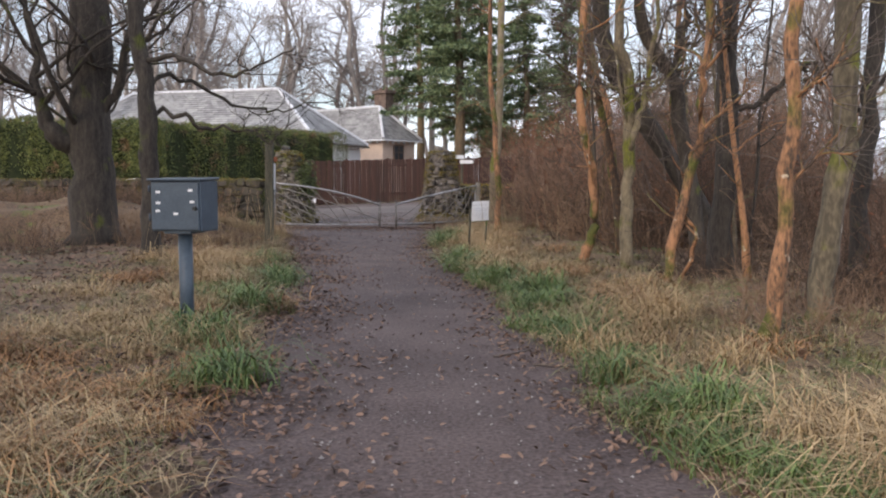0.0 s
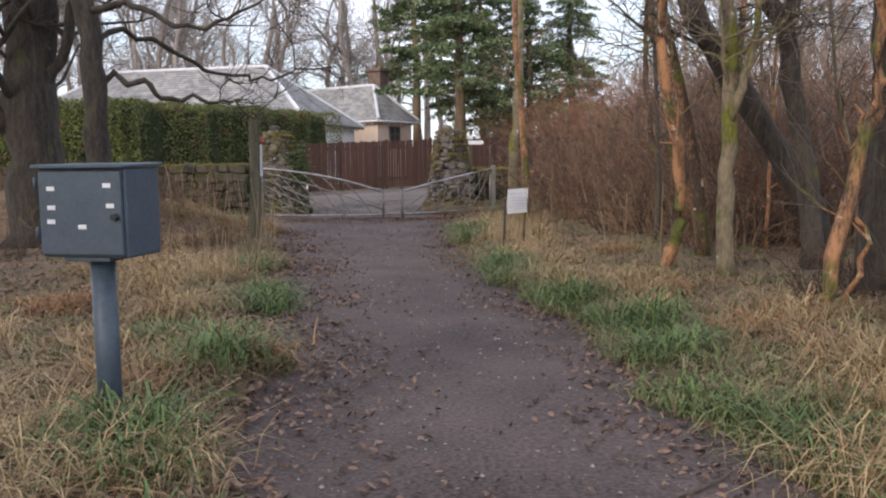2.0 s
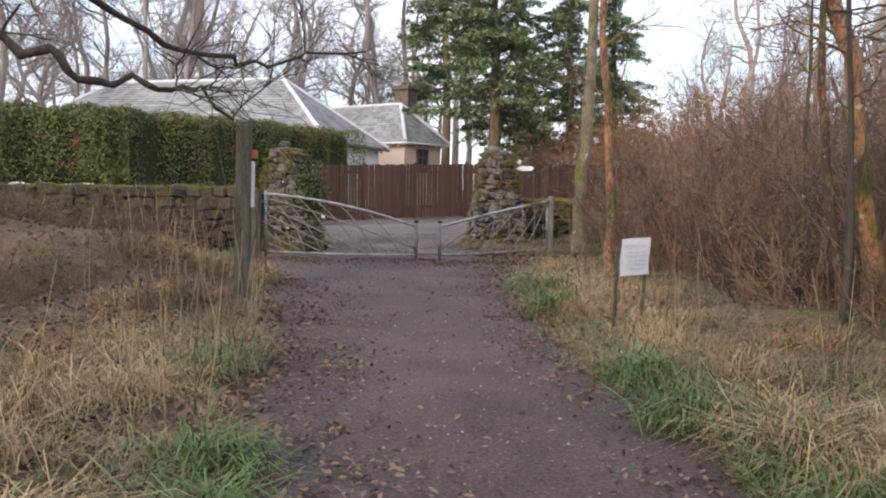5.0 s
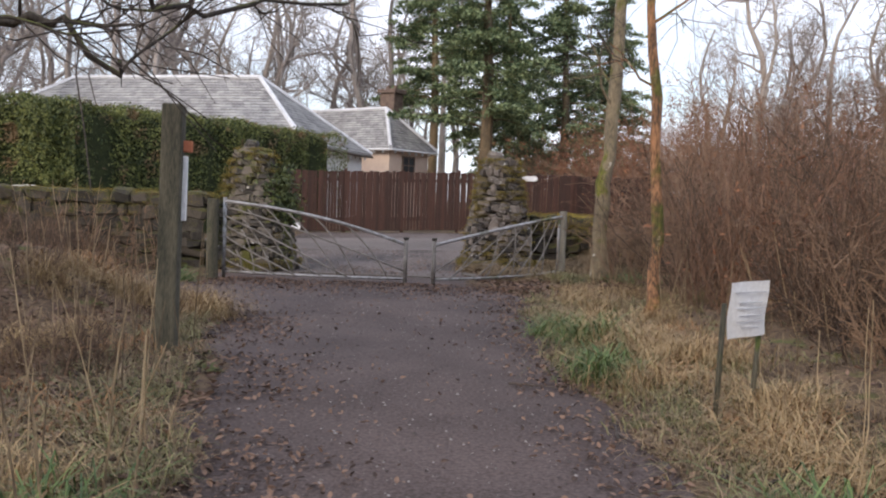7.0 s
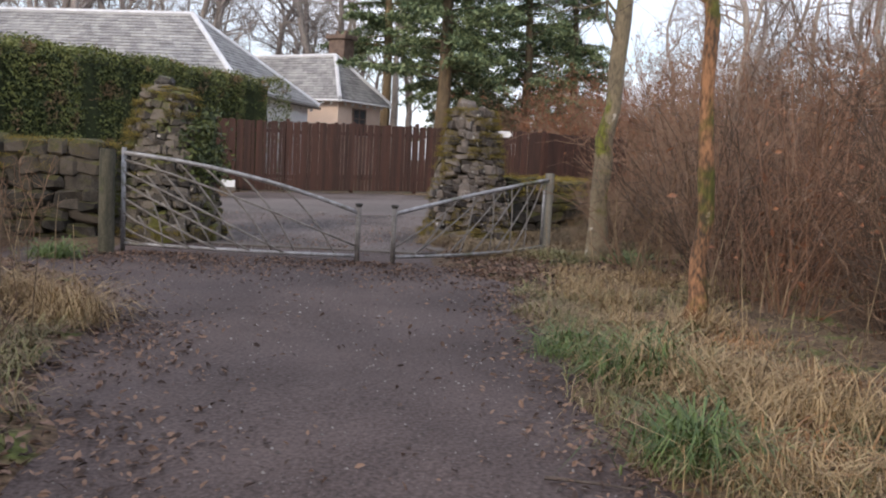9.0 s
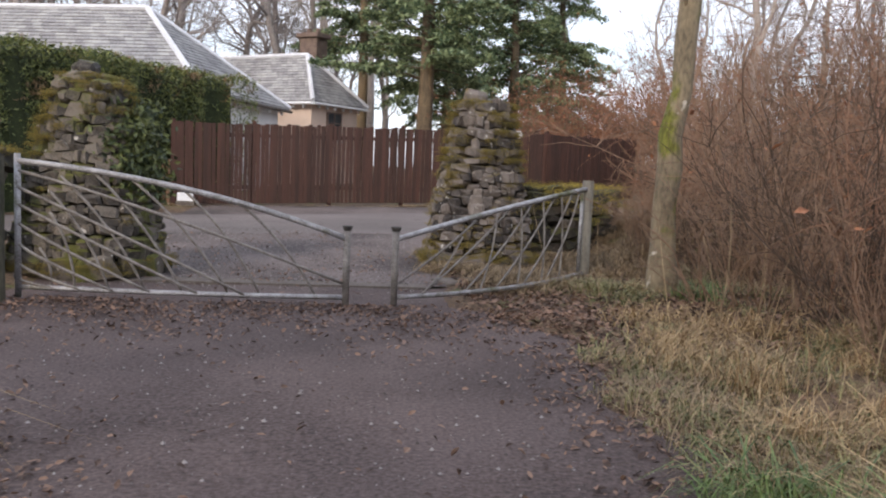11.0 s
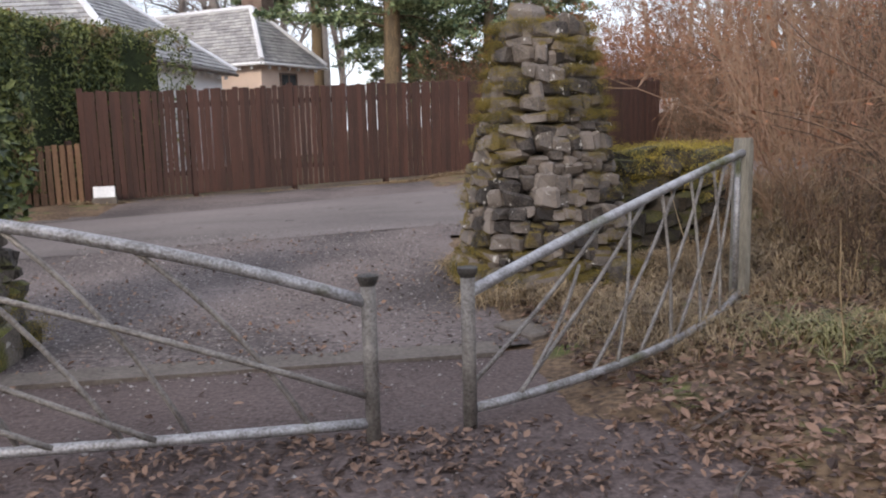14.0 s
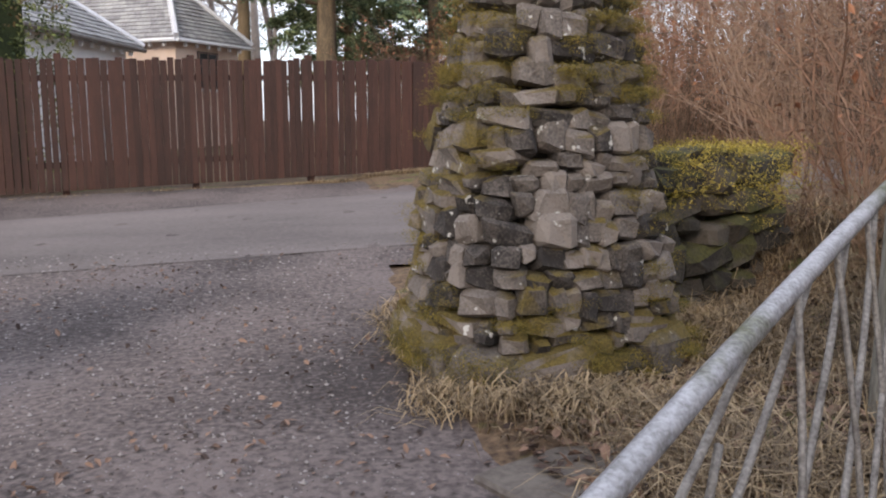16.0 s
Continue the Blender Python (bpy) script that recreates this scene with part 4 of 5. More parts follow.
def tree(label, ctrl, r0, r1, bark, seed, boughs=6, lo=0.35, length=2.2, levels=2, twig_mat=None, n=14, sides=12, extra=(), **kw):
    """A tree: trunk along ctrl (from its foot), boughs and a crown of twigs."""
    r = np.random.default_rng(seed)
    root = tagged(new("tree"), label, "tree")
    x, y = ctrl[0][:2]
    z = float(ground_z(x, y)) - 0.08
    root.matrix_basis = pose(x, y, z)
    wood, twig = Soup(), Soup()
    for k, (line, a, b) in enumerate([(ctrl, r0, r1), *extra]):
        c = np.array(line, float) - np.array([x, y, 0])
        L = spline(c, n)
        rad = np.linspace(a, b, n) * (1 + 0.09 * np.sin(np.arange(n) * 1.9 + seed))
        if k == 0:
            rad[0] *= 1.45
            rad[1] *= 1.12
        L[1:] += r.normal(0, 0.018 if k == 0 else 0.045, (n - 1, 3))
        wood.tube(L, rad, sides)
        limbs(wood, twig, L, rad, r, boughs, lo, length if a > 0.06 else 0.8, levels if a > 0.06 else 1, **kw)
    piece("trunk", wood.mesh("trunk", bark, True), root)
    if twig.n:
        piece("crown", twig.mesh("crown", twig_mat or M_twig), root)
    return root


# big dark broadleaf and slimmer trunk near the path, with drooping boughs over the garden
tree("massive dark mossy old tree with a swollen burr", [(-7.15, 16.7, 0), (-7.15, 16.7, 1.2), (-7.2, 16.7, 2.6), (-7.1, 16.75, 4.4), (-7.3, 16.8, 8)], 0.46, 0.36, M_bark_dark, 3, 9, 0.4, 3.6, 2, twigs=10, twig_len=0.9,
     extra=[([(-7.3, 16.6, 1.9), (-7.75, 16.3, 2.35), (-7.9, 16.3, 2.7), (-8.1, 16.4, 3.6), (-8.4, 16.5, 6)], 0.24, 0.02), ([(-7.1, 16.7, 2.4), (-6.6, 16.6, 3.2), (-6.2, 16.5, 4.4), (-6.0, 16.4, 6.5)], 0.11, 0.05)])
tree("dark slim trunk with crooked drooping boughs", [(-4.96, 13.92, 0), (-5.0, 13.9, 1.4), (-4.98, 13.9, 2.6), (-5.15, 13.95, 4.2), (-5.2, 14, 7)], 0.17, 0.12, M_bark_dark, 8, 5, 0.55, 2.6, 2, twigs=8, twig_len=0.8, n=22,
     extra=[([(-5.0, 13.9, 2.35), (-4.5, 14.0, 2.5), (-4.0, 14.2, 2.25), (-3.5, 14.4, 2.3), (-3.0, 14.5, 2.05)], 0.05, 0.012),
            ([(-5.1, 13.9, 3.3), (-4.4, 13.6, 3.4), (-3.7, 13.4, 3.1), (-3.0, 13.2, 3.2), (-2.3, 13.0, 3.4)], 0.05, 0.01),
            ([(-5.1, 13.9, 3.0), (-4.6, 14.6, 3.2), (-3.9, 15.6, 2.75), (-3.2, 16.4, 2.8), (-2.2, 17.2, 3.1)], 0.045, 0.01)])
# slim pair by the gate
tree("slim mossy grey tree beside the gate", [(1.6, 24.9, 0), (1.55, 24.9, 1.2), (1.65, 24.9, 2.6), (1.75, 24.9, 5), (1.7, 25, 9)], 0.15, 0.09, M_bark_grey, 12, 5, 0.55, 1.6, 2, twigs=7)
tree("thin pale sapling beside the notice", [(1.35, 20.6, 0), (1.38, 20.6, 1.2), (1.3, 20.6, 2.6), (1.15, 20.6, 4.5), (1.2, 20.6, 7)], 0.085, 0.045, M_bark_orange, 13, 5, 0.5, 1.2, 2, twigs=6)
# line of alders on the bank, the sun's orange glow painted on their stems
tree("crooked alder with a mossy bent foot and orange stem", [(2.1, 12.9, 0), (2.3, 12.9, 0.35), (2.41, 12.9, 0.7), (2.35, 12.9, 1.46), (2.16, 12.9, 2.38), (2.16, 12.9, 3.5), (2.3, 13, 6)], 0.085, 0.05, M_bark_orange, 21, 6, 0.45, 1.3, 2, twigs=6, n=20)
tree("pale orange leaning alder stem", [(3.16, 14.3, 0), (3.05, 14.3, 1.1), (2.88, 14.3, 2.07), (2.59, 14.3, 3.18), (2.3, 14.3, 4.6), (2.2, 14.3, 6.5)], 0.085, 0.05, M_bark_orange, 29, 5, 0.5, 1.3, 2, twigs=6)
tree("mossy grey-green alder with a knotted trunk", [(2.88, 12.6, 0), (2.84, 12.6, 1.0), (2.84, 12.6, 1.6), (2.87, 12.6, 3.0), (2.65, 12.6, 3.7), (2.7, 12.6, 6.5)], 0.1, 0.07, M_bark_grey, 22, 7, 0.4, 1.4, 2, twigs=6,
     extra=[([(2.86, 12.55, 1.9), (3.0, 12.5, 2.5), (3.2, 12.5, 3.2), (3.25, 12.5, 5)], 0.055, 0.03)])
tree("big dark trunk leaning over towards the path", [(4.75, 14, 0), (4.55, 14, 0.6), (4.22, 14, 1.21), (3.48, 14, 2.31), (2.89, 14, 3.22), (2.7, 14, 4), (2.5, 14, 6.5)], 0.19, 0.14, M_bark_dark, 23, 6, 0.5, 1.6, 2, twigs=6, n=18)
tree("crooked alder with bright orange lower stem", [(2.72, 9.9, 0), (2.75, 9.9, 0.3), (2.89, 9.9, 1.1), (3.11, 9.9, 1.96), (3.1, 9.9, 2.63), (3.16, 9.9, 3.2), (3.3, 9.9, 5.5)], 0.068, 0.045, M_bark_orange, 24, 6, 0.35, 1.2, 2, twigs=6, n=18,
     extra=[([(2.95, 9.95, 0), (3.05, 9.95, 0.7), (2.98, 9.95, 1.2), (3.0, 10, 1.9)], 0.03, 0.015)])
tree("tall dark straight trunk deep in the bank", [(3.75, 11.0, 0), (3.78, 11.0, 1.26), (3.8, 11, 2.4), (3.78, 11, 3.2), (3.9, 11, 6.5)], 0.16, 0.13, M_bark_dark, 25, 6, 0.45, 1.7, 2, twigs=6,
     extra=[([(3.82, 11, 2.3), (4.3, 11, 2.55), (4.8, 10.9, 2.95), (5.0, 10.9, 2.7)], 0.05, 0.02)])
tree("dark crooked trunk with a sharp elbow", [(4.1, 13, 0), (3.97, 13, 1.2), (3.76, 13, 2.3), (3.61, 13, 3.05), (3.3, 13, 3.45), (3.1, 13, 4.2), (3.2, 13, 6)], 0.13, 0.09, M_bark_dark, 34, 6, 0.45, 1.5, 2, twigs=6, n=18,
     extra=[([(3.63, 13, 3.0), (3.75, 13, 3.5), (3.7, 13, 5)], 0.08, 0.05)])
tree("slim alder with orange-lit bark and mossy foot", [(2.73, 6.75, 0), (2.78, 6.75, 0.6), (2.85, 6.75, 1.4), (2.88, 6.75, 2.4), (2.95, 6.8, 5)], 0.075, 0.05, M_bark_orange, 26, 5, 0.45, 1.3, 2, twigs=7)
tree("pale flaking birch with mossy bark", [(3.45, 7.4, 0), (3.5, 7.4, 0.7), (3.62, 7.4, 1.5), (3.6, 7.4, 2.6), (3.55, 7.5, 6)], 0.115, 0.1, M_bark_grey, 27, 5, 0.5, 1.5, 2, twigs=7)
tree("dark trunk behind the birch", [(4.55, 8.8, 0), (4.5, 8.8, 1.2), (4.6, 8.8, 2.6), (4.7, 8.8, 6)], 0.1, 0.075, M_bark_dark, 28, 5, 0.45, 1.8, 2, twigs=6)
tree("stout orange-lit alder leaning towards the path", [(3.7, 16.8, 0), (3.62, 16.8, 0.8), (3.42, 16.8, 1.9), (3.3, 16.8, 2.9), (3.05, 16.8, 3.7), (2.8, 16.8, 6)], 0.12, 0.08, M_bark_orange, 41, 5, 0.5, 1.5, 2, twigs=6)
tree("thin orange stem beside the stout alder", [(3.3, 16.8, 0), (3.22, 16.8, 0.8), (3.05, 16.8, 2.0), (2.95, 16.8, 3.2), (2.9, 16.8, 5)], 0.055, 0.035, M_bark_orange, 42, 4, 0.5, 1.1, 2, twigs=6)
tree("bare alder in the thicket", [(5.3, 18.6, 0), (5.3, 18.6, 1.5), (5.2, 18.6, 3.2), (5.4, 18.6, 7)], 0.098, 0.053, M_bark_orange, 30, 6, 0.35, 1.8, 2, twigs=6)

r_ = random.Random(9)
for i in range(7):
    yy = 10.5 + i * 1.4 + r_.uniform(-0.2, 0.2)
    xx = 3.0 + r_.uniform(-0.4, 3.2)
    le = r_.uniform(-0.7, 0.4)
    t = tree("thin bare sapling on the wooded bank", [(xx, yy, 0), (xx + le * 0.15, yy, 1), (xx + le * 0.6, yy, 2.5), (xx + le, yy + 0.1, 5)], r_.uniform(0.025, 0.06), 0.015, (M_bark_orange, M_bark_dark, M_bark_grey)[i % 3], 300 + i, 6, 0.3, 1.1, 1, n=9, sides=7, twigs=7, twig_len=0.7)
    t["group"] = "saplings on the bank"

# ---- bare woodland further off: a few kinds, repeated ----
far_trees = []
for k in range(5):
    r = np.random.default_rng(60 + k)
    h = r.uniform(10, 13)
    ctrl = [(0, 0, 0), (r.normal(0, .15), r.normal(0, .15), h * 0.25), (r.normal(0, .35), r.normal(0, .35), h * 0.5), (r.normal(0, .6), r.normal(0, .6), h * 0.75), (r.normal(0, .8), r.normal(0, .8), h)]
    # trunk and crown both wear the haze-paled twig colour
    t = tree("tall bare winter tree in the woodland", [(x, y + 400, z) for x, y, z in ctrl], 0.2, 0.05, M_twig_hazed, 70 + k, 11, 0.28, 3.2, 2, M_twig_hazed, 10, 8, twigs=6, twig_len=1.3, thick=0.0085)
    t["group"] = "woodland trees"
    far_trees.append(t)
rng = random.Random(77)


def plant(bank, x, y, s0, s1):
    b = bank[rng.randrange(len(bank))]
    t = copy_thing(b, pose(x, y, float(ground_z(x, y)) - 0.1, 0, 0, rng.uniform(0, 360)))
    k = rng.uniform(s0, s1)
    t.scale = (k, k, k * rng.uniform(0.9, 1.15))
    return t


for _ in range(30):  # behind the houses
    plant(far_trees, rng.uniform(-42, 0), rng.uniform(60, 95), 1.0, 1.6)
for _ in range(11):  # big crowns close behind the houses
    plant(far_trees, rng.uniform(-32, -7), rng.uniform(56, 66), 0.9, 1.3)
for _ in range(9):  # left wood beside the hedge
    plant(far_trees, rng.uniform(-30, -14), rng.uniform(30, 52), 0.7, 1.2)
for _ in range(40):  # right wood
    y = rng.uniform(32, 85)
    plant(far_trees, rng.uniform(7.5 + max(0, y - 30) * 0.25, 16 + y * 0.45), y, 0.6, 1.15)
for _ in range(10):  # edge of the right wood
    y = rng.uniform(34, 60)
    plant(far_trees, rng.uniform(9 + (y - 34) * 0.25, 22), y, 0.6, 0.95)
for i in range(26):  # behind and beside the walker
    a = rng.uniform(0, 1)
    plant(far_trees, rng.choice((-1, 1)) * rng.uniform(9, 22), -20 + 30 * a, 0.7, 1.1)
for i, t in enumerate(far_trees):
    t.matrix_basis = pose(-14 + i * 7, 72 + i * 2, 0.6, 0, 0, i * 40)

# ---- conifers past the fence ----
def conifer(label, x, y, h, r0, bare, seed, droop=0.35, reach=3.4):
    r = np.random.default_rng(seed)
    root = tagged(new("conifer"), label, "tree", "conifers")
    root.matrix_basis = pose(x, y, float(ground_z(x, y)) - 0.1)
    wood, leaf_ = Soup(), Soup()
    line = spline([(0, 0, 0), (0.1, 0, h * 0.35), (-0.1, 0.1, h * 0.7), (0, 0, h)], 14)
    wood.tube(line, np.linspace(r0, 0.04, 14), 10)
    P, N = [], []
    z = bare
    while z < h - 0.3:
        f = (z - bare) / (h - bare)
        for _ in range(3):
            a = r.uniform(0, math.tau)
            ln = reach * (1 - f) ** 0.7 * r.uniform(0.55, 1.15) + 0.4
            c = np.array([np.interp(z, line[:, 2], line[:, 0]), np.interp(z, line[:, 2], line[:, 1]), z])
            b = wander(c, (math.cos(a), math.sin(a), 0.18), ln, 7, r, 0.1, -droop * 0.22)
            wood.tube(b, np.linspace(0.045, 0.008, 8), 4, False)
            for g in np.linspace(0.25, 1, max(4, int(ln * 3.5))):
                j = min(int(g * 7), 6)
                q = b[j] + (b[j + 1] - b[j]) * r.uniform()
                k = 44
                wob = r.normal(0, 1, (k, 3)) * np.array([0.26, 0.26, 0.10]) * (0.7 + 0.5 * (1 - g))
                wob[:, 2] -= 0.35 * np.hypot(wob[:, 0], wob[:, 1])
                P.append(q + wob)
        z += r.uniform(0.25, 0.5)
    P = np.concatenate(P)
    leaf_.batch(leaves_on(P, np.tile([0, 0, 1.0], (len(P), 1)), 0.1, r, 0.6), [(0, 1, 2), (0, 2, 3)])
    piece("trunk", wood.mesh("trunk", M_bark_pine, True), root)
    piece("crown", leaf_.mesh("crown", M_needle), root)
    return root


conifer("tall green conifer with a bare pale lower trunk", 1.0, 52, 17, 0.42, 4.6, 1, 0.3, 4.2)
conifer("dense dark blue-green spruce", 5.6, 56, 16, 0.3, 2.2, 2, 0.5, 3.6)
conifer("dense dark spruce with drooping boughs", 9.0, 60, 15, 0.3, 2.0, 3, 0.5, 3.6)
conifer("tall conifer behind the cottage chimney", -1.7, 60, 18, 0.35, 7.0, 4, 0.3, 4.0)
conifer("dark spruce in the conifer group", 3.0, 62, 17, 0.3, 3.0, 5, 0.5, 4.0)

# ---- thickets ----
def bush_kind(name, label, seed, stems, h, spread, mat, leafy=0, thick=0.007):
    r = np.random.default_rng(seed)
    root = tagged(new(name), label, "bush", label)
    stem, twig = Soup(), Soup()
    P = []
    for _ in range(stems):
        a = r.uniform(0, math.tau)
        rr = spread * math.sqrt(r.uniform())
        p = (math.cos(a) * rr * 0.6, math.sin(a) * rr * 0.6, 0)
        ln = h * r.uniform(0.35, 1.15)
        out = r.uniform(0.1, 0.6)
        L = wander(p, (math.cos(a) * out, math.sin(a) * out, 1), ln, 8, r, 0.16, 0.0)
        L[:, 2] = np.maximum(L[:, 2], 0.02)
        stem.tube(L, np.linspace(thick * r.uniform(0.7, 1.8), thick * 0.35, 9), 4, False)
        for _ in range(13):
            j = r.integers(1, 8)
            d = (L[j + 1] - L[j]) / (np.linalg.norm(L[j + 1] - L[j]) + 1e-6) + r.normal(0, 0.75, 3)
            tw = wander(L[j], d, ln * r.uniform(0.12, 0.4), 4, r, 0.3, 0.03)
            twig.tube(tw, np.linspace(thick * 0.6, thick * 0.25, 5), 3, False)
            if leafy:
                k = r.poisson(leafy)
                if k:
                    P.append(tw[r.integers(0, 5, k)] + r.normal(0, 0.05, (k, 3)))
    piece("stem_growth", stem.mesh("stem_growth", mat), root)["kind"] = "stuff"
    piece("brushwood", twig.mesh("brushwood", mat), root)["kind"] = "stuff"
    if P:
        P = np.concatenate(P)
        s = Soup()
        s.batch(leaves_on(P, np.tile([0, 0, 1.0], (len(P), 1)), 0.045, r, 1.2), [(0, 1, 2), (0, 2, 3)])
        piece("foliage", s.mesh("foliage", M_redleaf), root)
    return root


M_twig_brown = shade("brown_twig", (0.06, 0.041, 0.03), (0.24, 0.155, 0.105), 2, 0.9, 0, 0.5)
M_bramble = shade("bramble", (0.06, 0.04, 0.03), (0.22, 0.14, 0.09), 3, 0.9, 0, 0.5)
thick_kinds = [bush_kind("bush", "bare red-brown twiggy thicket beside the path", 80 + k, 34, 2.6, 1.1, (M_twig_brown, M_twig_red, M_twig_brown)[k % 3], 0.15 if k % 3 == 1 else 0) for k in range(4)]
beech = [bush_kind("bush", "beech bush holding withered red-brown leaves", 90 + k, 46, 4.0, 1.5, M_twig_red, 7, 0.008) for k in range(2)]
low = [bush_kind("bramble_bush", "low tangle of dead brown stems and bramble", 95 + k, 46, 0.75, 1.0, M_bramble, 0, 0.0055) for k in range(3)]
rng = random.Random(5)
for _ in range(44):
    y = rng.uniform(15.5, 26)
    plant(thick_kinds, rng.uniform(4.3 if y < 19 else 2.6, 8.5), y, 0.75, 1.15)
for x, y in ((2.3, 24.3), (2.7, 23.2), (2.4, 21.8), (4.2, 27.0)):
    plant(thick_kinds, x, y, 0.75, 0.95)
for _ in range(40):
    y = rng.uniform(29.5, 46)
    plant(thick_kinds, rng.uniform(5.0 + (y - 29) * 0.2, 18), y, 0.6, 0.95)
for _ in range(12):
    y = rng.uniform(7, 14)
    plant(thick_kinds, rng.uniform(4.6, 9), y, 0.5, 0.8)
for x, y in ((11.6, 53.2), (13.0, 52.6), (14.8, 53.4), (12.4, 55)):
    plant(beech, x, y, 1.45, 1.7)
for x, y in ((7, 48), (9, 48.5), (11, 47), (12.6, 46), (8, 51), (10.2, 52), (11.5, 43), (13, 41), (13, 37), (11, 35), (6, 50.5)):
    plant(beech, x, y, 1.0, 1.35)
for _ in range(36):
    plant(thick_kinds, rng.uniform(3, 12), rng.uniform(47, 56), 1.0, 1.5)
for _ in range(15):
    y = rng.uniform(17, 30)
    plant(thick_kinds, rng.uniform(3.4, 9), y, 1.1, 1.5)
for _ in range(24):  # tangle against the wall
    y = rng.uniform(22.5, 25.2)
    plant(low, rng.uniform(-14, -6.8), y, 1.3, 1.9)
for _ in range(48):  # left side, in front of the wall and under the trees
    y = rng.uniform(12.5, 24.9)
    plant(low, rng.uniform(-13, -4.2 if y < 20 else -6.3), y, 0.6, 1.05)
for _ in range(30):
    plant(low, rng.uniform(3.0, 7.5), rng.uniform(5, 22), 0.7, 1.2)
for _ in range(14):
    plant(low, rng.uniform(2.4, 6), rng.uniform(26.2, 30.0), 0.7, 1.1)
for _ in range(26):  # dark tangle under the right-hand trees
    plant(low, rng.uniform(3.4, 7.5), rng.uniform(15, 25), 1.2, 1.8)
for _ in range(22):  # tall twiggy growth deep in the right wood
    y = rng.uniform(22, 42)
    plant(thick_kinds, rng.uniform(max(7.4, 0.5 * (y - 19) - 3), 15), y, 1.5, 2.2)
for i, b in enumerate((*thick_kinds, *beech, *low)):
    b.matrix_basis = pose(7.5 + i * 0.8, 20 + i * 1.3, 0.1)

# ---- grass, weeds and leaf fall ----
def blades(name, label, x, y, h, width, lean, mat, seed, flop=0.6, per=24, comb=0.9):
    """Arching blades; each run of `per` flops roughly one way."""
    r = np.random.default_rng(seed)
    k = len(x)
    a = np.repeat(r.uniform(0, math.tau, k // per + 1), per)[:k] + r.normal(0, comb, k)
    d = np.stack([np.cos(a), np.sin(a), 0 * a], 1)
    side = np.stack([-np.sin(a), np.cos(a), 0 * a], 1) * width * r.uniform(0.6, 1.3, k)[:, None]
    hh = h * (1 + 0.5 * lumps(x, y, 0.9)) * r.uniform(0.35, 1.2, k) * np.repeat(r.uniform(0.6, 1.3, k // per + 1), per)[:k]
    le = hh * lean * r.uniform(0.3, 1.4, k)
    base = np.stack([x, y, ground_z(x, y) - 0.015], 1)
    up = np.array([0, 0, 1.0])
    low_ = base + up * (hh * 0.55)[:, None] + d * (le * 0.22)[:, None]
    mid = base + up * (hh * (1 - 0.3 * flop))[:, None] + d * (le * 0.62)[:, None]
    tip = base + up * (hh * (1 - flop * r.uniform(0.5, 1.1, k)) + 0.02)[:, None] + d * le[:, None]
    v = np.stack([base - side, base + side, low_ + side, low_ - side, mid + side * 0.8, mid - side * 0.8, tip], 1)
    s = Soup()
    s.batch(v, [(0, 1, 2, 3), (3, 2, 4, 5), (5, 4, 6)])
    return tagged(new(name, s.mesh(name, mat)), label, "grass", kind="stuff")


def verge(n, seed, clump, spread, where, bare=-0.45):
    """Clumped places on the verges."""
    r = np.random.default_rng(seed)
    cx, cy = where(r, n)
    x = np.repeat(cx, clump) + r.normal(0, spread, n * clump)
    y = np.repeat(cy, clump) + r.normal(0, spread, n * clump)
    ok = off_path(x, y) > np.where(x < path_left(np.minimum(y, 24)), 0.28, 0.06) + 0.16 * lumps(x, y, 1.3)
    ok &= (lumps(x, y, 1.1) + 0.8 * lumps(y, x, 2.3) + r.normal(0, 0.35, len(x))) > bare
    ok &= ~((x < -4.3 - 0.3 * lumps(x, y)) & (y > 16.3) & (y < 24))
    return x[ok], y[ok]


def left_bank(r, n):
    y = 1.0 + 21.5 * r.uniform(0, 1, n) ** 1.15
    return path_left(y) - 0.15 - np.abs(r.normal(0, 1, n)) * np.interp(y, [0, 10, 14, 22], [2.8, 2.2, 0.9, 0.5]), y


def right_bank(r, n):
    y = 1.0 + 21.5 * r.uniform(0, 1, n) ** 1.1
    return path_right(y) + 0.2 + np.abs(r.normal(0, 1, n)) * np.interp(y, [0, 14, 24], [2.2, 1.3, 0.9]), y


def right_edge(r, n):
    y = r.uniform(1.5, 14, n)
    return path_right(y) + 0.28 + np.abs(r.normal(0, 0.28, n)), y


def pillar_foot(r, n):
    a = r.uniform(0, math.tau, n)
    return 0.02 + np.cos(a) * r.uniform(0.85, 1.4, n), 28.0 + np.sin(a) * r.uniform(0.85, 1.3, n)


def behind_gate(r, n):
    return r.uniform(-0.2, 5.0, n), r.uniform(25.3, 29.0, n)


def fence_foot(r, n):
    f = r.uniform(0, 1, n)
    return -6.3 + 9.6 * f, 35.75 + 1.95 * f - np.abs(r.normal(0, 0.12, n))


x, y = verge(1000, 201, 30, 0.13, left_bank)
blades("grass", "long flopped straw-coloured dead grass on the verge", x, y, 0.16, 0.0025, 2.2, M_straw, 1, 0.85)
x, y = verge(1150, 202, 30, 0.13, right_bank)
blades("grass", "long flopped straw-coloured dead grass on the bank", x, y, 0.16, 0.0025, 2.2, M_straw, 2, 0.85)
x, y = verge(700, 203, 36, 0.13, left_bank)
blades("grass", "olive-green rough grass mixed through the verge", x, y, 0.13, 0.004, 1.4, M_olive, 3, 0.7)
x, y = verge(760, 204, 36, 0.15, right_bank)
blades("grass", "olive-green rough grass mixed through the bank", x, y, 0.14, 0.004, 1.4, M_olive, 4, 0.7)
x, y = verge(200, 205, 70, 0.11, right_edge, -0.1)
